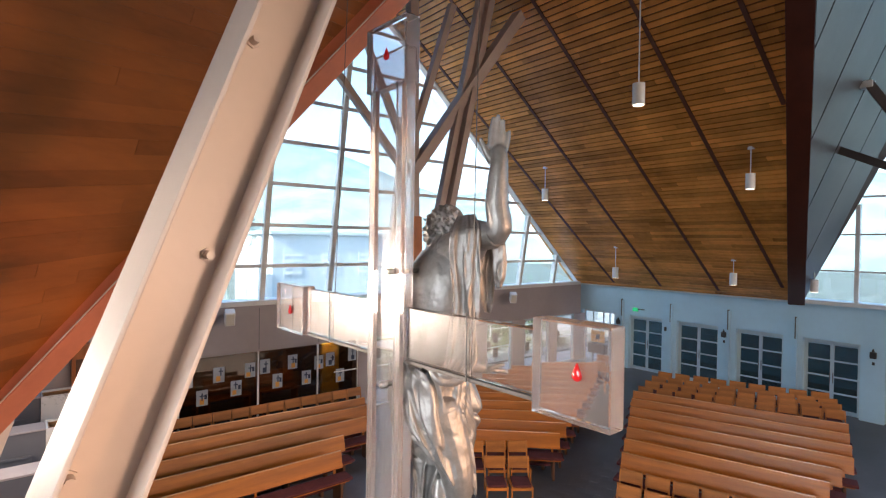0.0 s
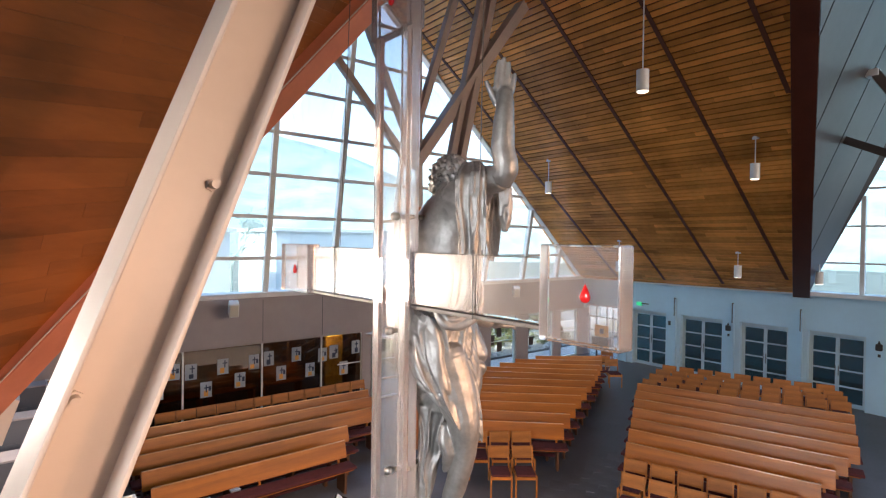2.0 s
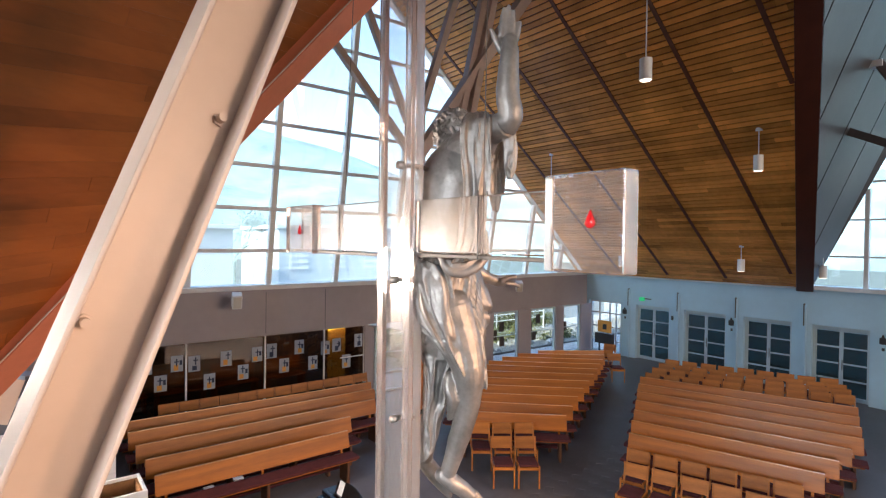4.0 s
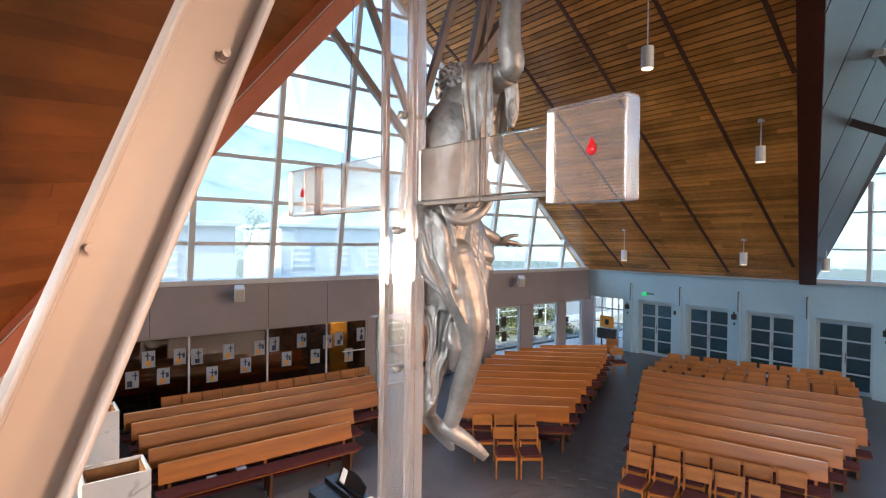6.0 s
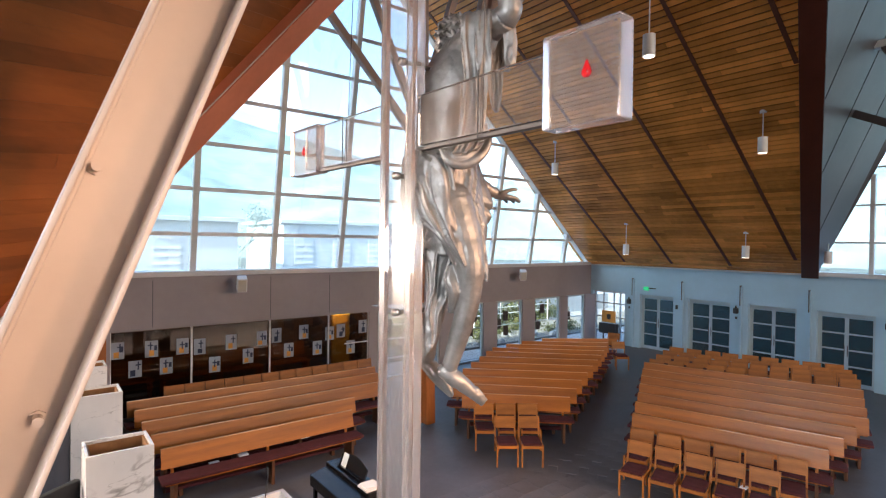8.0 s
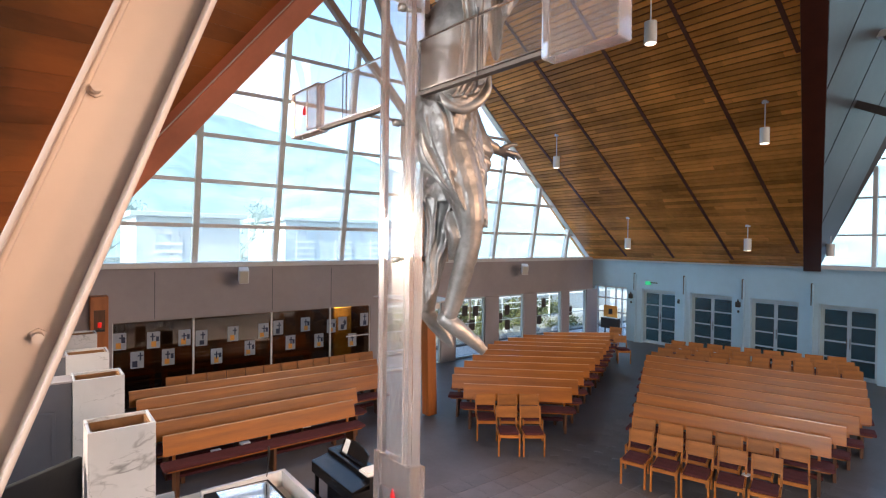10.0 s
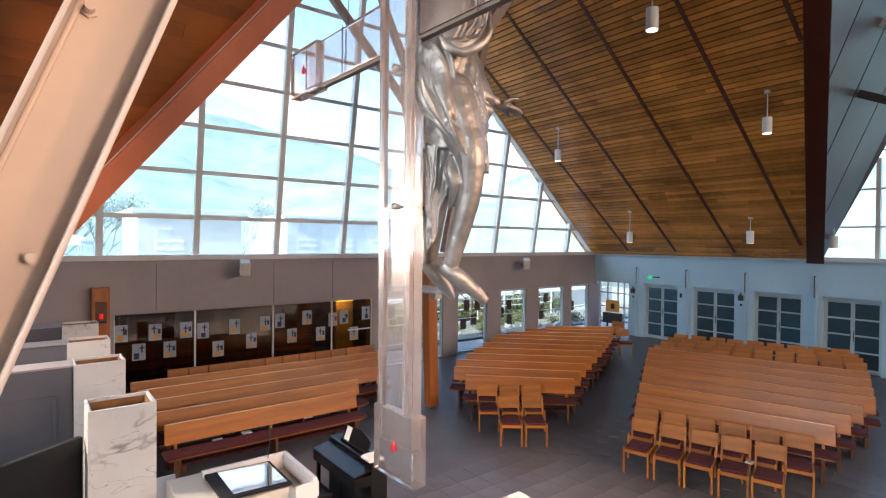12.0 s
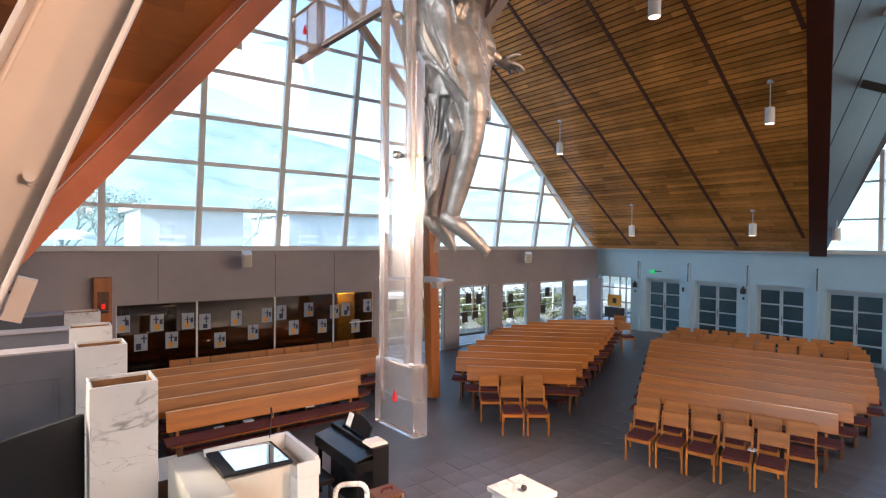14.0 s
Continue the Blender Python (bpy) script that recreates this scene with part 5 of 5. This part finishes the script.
wpart("leaflet", box(bmesh.new(), (-0.09, -0.01, -0.1), (0.09, 0.02, 0.12), 0.003, Matrix.Translation((1.12, 6.0, 1.3)) @ Matrix.Rotation(radians(-20), 4, "X")), LEDGE, st)
for i, (x, y, z) in enumerate(((2.4, 9.25, 0.5), (2.9, 9.32, 0.5), (4.1, 9.5, 0.5), (4.35, 9.55, 0.5), (5.2, 9.6, 0.52))):
    tagged(obj("pew_book", boxes(((x, y, z - 0.03), (x + 0.16, y + 0.11, z)), bevel=0.004), LEDGE), "pale hymn book lying on the pew cushion", "book", "books on the pew")
tagged(obj("chair_leaflet", boxes(((8.78, 3.5, 0.46), (8.9, 3.6, 0.475)), bevel=0.003), LEDGE), "white leaflet lying on a maroon chair seat", "leaflet")


# ---------------------------------------------------------------- wall and ceiling fittings
def pendant(x, y, z, top, r=0.1):
    e = empty("pendant_lamp", (x, y, z), "white cylindrical pendant lamp on a thin stem", "lamp", "pendant lamps")
    bm = rod(bmesh.new(), (x, y, z + 0.012), (x, y, z + 0.36), r, 24)
    wpart("shade", bm, WHITE, e, False)
    wpart("stem", rod(bmesh.new(), (x, y, z + 0.36), (x, y, top - 0.02), 0.012, 8), WHITE, e)
    wpart("canopy", rod(bmesh.new(), (x, y, top - 0.05), (x, y, top + 0.02), 0.07, 16), WHITE, e)
    tagged(wpart("lens", rod(bmesh.new(), (x, y, z), (x, y, z + 0.01), r * 0.85, 20), BULB, e), "lit warm lens")


for x, y, z in ((12.71, 10.7, 6.34), (15.96, 10.3, 3.88), (16.38, 6.67, 3.88), (12.87, 4.93, 6.3), (8.0, 4.8, 7.31)):
    pendant(x, y, z, roof_a(x, y)[2])
pendant(3.0, 10.2, 7.15, 9.4)
pendant(17.6, 5.0, 3.75, 4.7)


def speaker(x, y, z, turn):
    e = empty("wall_speaker", (x, y, z), "small white loudspeaker angled on a wall bracket", "loudspeaker", "loudspeakers", turn)
    m = Matrix.Rotation(radians(20), 4, "X")
    part("cabinet", box(bmesh.new(), (-0.11, -0.13, -0.17), (0.11, 0.12, 0.17), 0.025, m), WHITE, e)
    part("grille", box(bmesh.new(), (-0.085, -0.138, -0.14), (0.085, -0.131, 0.14), 0.003, m), BUFF, e)
    part("bracket", boxes(((-0.03, 0.1, -0.05), (0.03, 0.6, 0.02))), DARK, e)


speaker(3.97, 12.72, 3.2, -12)
speaker(13.6, 12.8, 3.12, -35)
ex = empty("exit_sign", (RX - 0.05, 10.8, 2.55), "small lit green exit sign with a dark arm", "sign")
wpart("body", boxes(((RX - 0.05, 10.72, 2.53), (RX - 0.005, 10.92, 2.66)), bevel=0.005), GREEN, ex)
wpart("arm", boxes(((RX - 0.04, 10.45, 2.6), (RX - 0.01, 10.715, 2.635))), DARK, ex)
for y, z in ((11.52, 1.98), (7.63, 2.05), (3.75, 2.05)):
    sc = empty("wall_sconce", (RX - 0.05, y, z), "black figure-shaped wall sconce between doors", "sconce", "wall sconces")
    wpart("shade", boxes(((RX - 0.1, y - 0.075, z - 0.02), (RX - 0.002, y + 0.075, z + 0.16)), bevel=0.03), DARK, sc)
    wpart("finial", rod(bmesh.new(), (RX - 0.05, y, z + 0.16), (RX - 0.05, y, z + 0.24), 0.035, 12, 0.015), DARK, sc)
    wpart("switch", boxes(((RX - 0.02, y - 0.03, z - 0.2), (RX - 0.003, y + 0.03, z - 0.12))), DARK, sc)
sw = tagged(obj("wall_switch", boxes(((RX - 0.03, 9.6, 1.95), (RX - 0.003, 9.68, 2.1)), bevel=0.006), DARK), "small black switch plate on the wall", "switch")
tab = empty("tabernacle_cabinet", (1.13, WY - 0.1, 0.2), "tall narrow wooden cabinet with a red lamp", "cabinet")
wpart("body", boxes(((0.97, WY - 0.35, 0.2), (1.29, WY - 0.005, 2.83)), bevel=0.01), POST, tab)
wpart("niche", boxes(((1.03, WY - 0.356, 2.1), (1.23, WY - 0.351, 2.55))), WOODDARK, tab)
tagged(wpart("lamp", rod(bmesh.new(), (1.13, WY - 0.4, 2.2), (1.13, WY - 0.4, 2.3), 0.035, 14), REDLIGHT, tab), "lit red votive lamp")
wpart("bracket", boxes(((1.05, WY - 0.45, 2.12), (1.21, WY - 0.357, 2.16))), DARK, tab)
org = empty("orange_notice_board", (17.7, 12.2, 0.3), "orange notice board on a dark stand", "notice board")
wpart("board", boxes(((17.72, 11.85, 1.2), (17.75, 12.45, 1.65)), bevel=0.006), ORANGE, org)
wpart("print", boxes(((17.71, 12.05, 1.32), (17.718, 12.22, 1.52))), DARK, org)
wpart("stand", boxes(((17.74, 11.85, 0.75), (17.95, 12.6, 1.15)), ((17.78, 11.95, 0.3), (17.83, 12.0, 0.75)), ((17.78, 12.4, 0.3), (17.83, 12.45, 0.75)), bevel=0.01), DARK, org)
# unseen lamp added where the glint's mirrored rays meet; housing and pole invented
fl = empty("flood_light", (-3.8, 8.12, 4.1), "unseen bright disc lamp added for the glint in the cross", "lamp")
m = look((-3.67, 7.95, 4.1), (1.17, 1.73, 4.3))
lamp = part("lens", bmesh.new(), GLINTGLOW, fl)
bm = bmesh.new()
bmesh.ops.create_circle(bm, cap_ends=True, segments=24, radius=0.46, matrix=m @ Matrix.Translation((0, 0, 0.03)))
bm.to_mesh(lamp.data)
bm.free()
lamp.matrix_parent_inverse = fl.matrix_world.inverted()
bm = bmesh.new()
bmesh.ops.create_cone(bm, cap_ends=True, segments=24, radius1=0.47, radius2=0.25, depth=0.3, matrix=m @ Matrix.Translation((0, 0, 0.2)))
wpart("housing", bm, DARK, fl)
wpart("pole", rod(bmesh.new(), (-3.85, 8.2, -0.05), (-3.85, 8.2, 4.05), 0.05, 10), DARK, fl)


# ---------------------------------------------------------------- outside
def hill():
    bm = bmesh.new()
    n = 60
    rows = []
    for k, (r, hh) in enumerate(((120, -1), (150, 14), (190, 38), (230, 52), (300, 0))):
        row = []
        for i in range(n + 1):
            a = radians(-40 + 210 * i / n)
            h = hh * (0.75 + 0.5 * noise.noise((i * 0.22, k * 0.7, 0.3))) if hh > 0 else -1
            row.append(bm.verts.new((8 + r * math.cos(a), 8 + r * math.sin(a), h)))
        rows.append(row)
    for ra, rb in zip(rows, rows[1:]):
        for i in range(n):
            bm.faces.new((ra[i], ra[i + 1], rb[i + 1], rb[i]))
    return setting(obj("backdrop", bm, HILL, True), "wooded hillside in the distance, haze put into its colour", "hill")


hill()


def outbuilding(x, y, w, d, h):
    e = empty("white_building", (x, y, 0), "plain white building with louvred openings outside", "building", "buildings outside")
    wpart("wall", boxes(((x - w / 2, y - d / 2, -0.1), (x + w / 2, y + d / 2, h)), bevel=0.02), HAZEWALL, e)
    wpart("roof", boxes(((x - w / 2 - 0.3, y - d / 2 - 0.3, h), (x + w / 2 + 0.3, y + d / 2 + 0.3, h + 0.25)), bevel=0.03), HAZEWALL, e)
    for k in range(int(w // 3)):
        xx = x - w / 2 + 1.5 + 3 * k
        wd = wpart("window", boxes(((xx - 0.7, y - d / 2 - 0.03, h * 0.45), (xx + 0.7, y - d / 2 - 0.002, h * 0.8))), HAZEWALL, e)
        for j in range(4):
            s = part("slat", boxes(((xx - 0.68, y - d / 2 - 0.06, h * 0.47 + j * h * 0.08), (xx + 0.68, y - d / 2 - 0.031, h * 0.5 + j * h * 0.08))), LEDGE, wd)


outbuilding(6.8, 34, 5.2, 6, 5.2)
outbuilding(20, 40, 12, 8, 5.4)


def shrub(x, y, z, r, seed):
    e = empty("shrub", (x, y, z), "low green-brown shrub in the planting bed", "shrub", "shrubs outside")
    rnd = random.Random(seed)
    bm = bmesh.new()
    for i in range(260):
        c = Vector((rnd.gauss(0, 0.42), rnd.gauss(0, 0.42), abs(rnd.gauss(0.35, 0.35)))) * r
        q = Euler((rnd.uniform(0, 6.3), rnd.uniform(0, 6.3), rnd.uniform(0, 6.3))).to_matrix()
        s = r * rnd.uniform(0.08, 0.15)
        vs = [bm.verts.new(Vector((x, y, z)) + c + q @ Vector(p)) for p in ((-s, 0, 0), (0, -s * 0.45, 0.1 * s), (s, 0, 0), (0, s * 0.45, 0.1 * s))]
        bm.faces.new(vs)
    wpart("foliage", bm, LEAF, e)
    wpart("stem", rod(bmesh.new(), (x, y, z - 0.05), (x, y, z + r * 0.5), 0.03, 7, 0.015), BARK, e)


beds = random.Random(12)
for i in range(26):
    x, y, r = 8.2 + 0.52 * i + beds.uniform(-0.2, 0.2), beds.uniform(15.7, 17.9), beds.uniform(0.3, 0.62)
    shrub(x, y, 0.13, r, i)


def tree_thing(x, y, h, seed, dense, bark=BARK, leaf=LEAF):
    e = empty("tree", (x, y, -0.06), "slender tree with sparse branches outside the windows", "tree", "trees outside")
    rnd = random.Random(seed)
    bm = bmesh.new()
    rod(bm, (x, y, -0.06), (x, y, h * 0.45), h * 0.022, 9, h * 0.014)
    tips = []

    def grow(p, d, l, r, k):
        q = p + d * l
        rod(bm, p, q, r, 6, r * 0.6)
        if k == 0:
            tips.append(q)
            return
        for i in range(3):
            nd = (d + Vector((rnd.uniform(-0.7, 0.7), rnd.uniform(-0.7, 0.7), rnd.uniform(-0.1, 0.5)))).normalized()
            grow(q, nd, l * rnd.uniform(0.6, 0.8), r * 0.6, k - 1)

    for i in range(4):
        grow(Vector((x, y, h * (0.3 + 0.05 * i))), Vector((rnd.uniform(-0.8, 0.8), rnd.uniform(-0.8, 0.8), 0.9)).normalized(), h * 0.2, h * 0.01, 3)
    wpart("trunk", bm, bark, e)
    bm = bmesh.new()
    for p in tips:
        for i in range(dense):
            c = p + Vector((rnd.gauss(0, 1), rnd.gauss(0, 1), rnd.gauss(0, 1))) * h * 0.045
            q = Euler((rnd.uniform(0, 6.3), rnd.uniform(0, 6.3), rnd.uniform(0, 6.3))).to_matrix()
            s = h * rnd.uniform(0.006, 0.013)
            bm.faces.new([bm.verts.new(c + q @ Vector(v)) for v in ((-s, 0, 0), (0, -s * 0.5, 0), (s, 0, 0), (0, s * 0.5, 0))])
    wpart("crown", bm, leaf, e)


tree_thing(11.9, 17.2, 3.5, 3, 6)
tree_thing(15.6, 18.0, 3.2, 8, 5)
for x, y, h, seed in ((9.6, 19.4, 2.7, 31), (13.4, 19.6, 2.5, 32), (17.2, 19.2, 2.6, 33), (20.4, 19.5, 2.7, 34)):
    tree_thing(x, y, h, seed, 9)
for i in range(14):
    shrub(8.6 + 1.15 * i, 19.75 + 0.15 * (i % 3), -0.06, beds.uniform(0.8, 1.15), 100 + i)
garden_rail = empty("garden_railing", (14, 15.0, -0.06), "white horizontal-bar railing along the garden path", "railing")
for k in range(9):
    wpart("post", rod(bmesh.new(), (8 + 1.75 * k, 18.9, -0.06), (8 + 1.75 * k, 18.9, 1.32), 0.03, 8), WHITE, garden_rail)
for z in (0.7, 1.0, 1.3):
    wpart("rail", rod(bmesh.new(), (7.9, 18.9, z), (22.1, 18.9, z), 0.022, 8), WHITE, garden_rail)
# far trees, bark and leaves both in the haze-tinted colour
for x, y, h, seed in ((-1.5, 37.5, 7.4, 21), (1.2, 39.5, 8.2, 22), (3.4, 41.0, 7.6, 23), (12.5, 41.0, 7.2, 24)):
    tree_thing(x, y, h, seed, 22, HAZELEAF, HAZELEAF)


def dome_tent(x, y, r, z):
    e = empty("domed_tent", (x, y, -0.06), "white domed tent roof on thin poles outside", "tent")
    bm = bmesh.new()
    bmesh.ops.create_uvsphere(bm, u_segments=28, v_segments=14, radius=r, matrix=Matrix.Translation((x, y, z)) @ Matrix.Diagonal((1, 1, 0.42, 1)))
    bmesh.ops.bisect_plane(bm, geom=bm.verts[:] + bm.edges[:] + bm.faces[:], plane_co=(0, 0, z), plane_no=(0, 0, -1), clear_outer=True)
    wpart("roof", bm, WHITE, e, True)
    for k in range(6):
        a = math.tau * k / 6
        wpart("pole", rod(bmesh.new(), (x + 0.95 * r * math.cos(a), y + 0.95 * r * math.sin(a), -0.06), (x + 0.95 * r * math.cos(a), y + 0.95 * r * math.sin(a), z + 0.02), 0.025, 8), WHITE, e)


dome_tent(1.1, 27.2, 1.0, 3.6)
setting(obj("garden_wall", boxes(((6, 20.6, -0.1), (30, 20.85, 1.0)), bevel=0.02), STUCCO), "low grey garden wall outside", "wall")
setting(obj("kerb", boxes(((6, 15.2, -0.1), (30, 15.32, 0.2)), bevel=0.015), DARKSTEEL), "dark kerb along the planting bed", "kerb")
setting(obj("gravel_bed", boxes(((6, 15.32, -0.1), (30, 18.6, 0.14))), GRAVEL), "grey gravel planting bed outside the windows", "bed")
rocks = random.Random(9)
for k in range(26):
    x, y, r = rocks.uniform(8, 20), rocks.uniform(15.5, 17.8), rocks.uniform(0.07, 0.2)
    bm = bmesh.new()
    bmesh.ops.create_icosphere(bm, subdivisions=2, radius=r, matrix=Matrix.Translation((x, y, 0.13 + r * 0.3)))
    for v in bm.verts:
        v.co += Vector((1, 1, 0.6)) * 0.4 * r * noise.noise(v.co * (2.0 / r) + Vector((k, 0, 0)))
    tagged(obj("rock", bm, PAVE, False), "rounded grey rock in the gravel bed", "rock", "rocks outside")


spk = empty("wall_box", (-0.08, 6.75, 3.05), "cream slab-shaped loudspeaker tilted on a bracket", "loudspeaker")
m = Matrix.Translation((-0.08, 6.76, 3.045)) @ Matrix.Rotation(radians(18), 4, "Y")
wpart("cabinet", box(bmesh.new(), (-0.085, -0.1, -0.22), (0.085, 0.1, 0.22), 0.008, m), CREAM, spk)
wpart("bracket", bar(bmesh.new(), (-0.16, 6.76, 3.12), (-0.4, 5.5, 3.22), 0.03, 0.03), DARK, spk)


# ---------------------------------------------------------------- floor tiles before the altar
tile = boxes(((-0.197, -0.197, -0.02), (0.197, 0.197, 0.0)), bevel=0.004)
tile_mesh = bpy.data.meshes.new("tile")
tile.to_mesh(tile_mesh)
tile.free()
tile_mesh.materials.append(TILE)
for i in range(17):
    for j in range(17):
        x, y = 4.4 + 0.4 * i, 0.3 + 0.4 * j
        nz = Vector((rake_floor(x - 0.2, y) - rake_floor(x + 0.2, y), rake_floor(x, y - 0.2) - rake_floor(x, y + 0.2), 0.4)).normalized()
        t = new("tile", tile_mesh)
        t.parent = floor
        t.matrix_local = Matrix.Translation((x, y, rake_floor(x, y) + 0.006 + random.uniform(-0.0008, 0.0008))) @ nz.to_track_quat("Z", "Y").to_matrix().to_4x4()
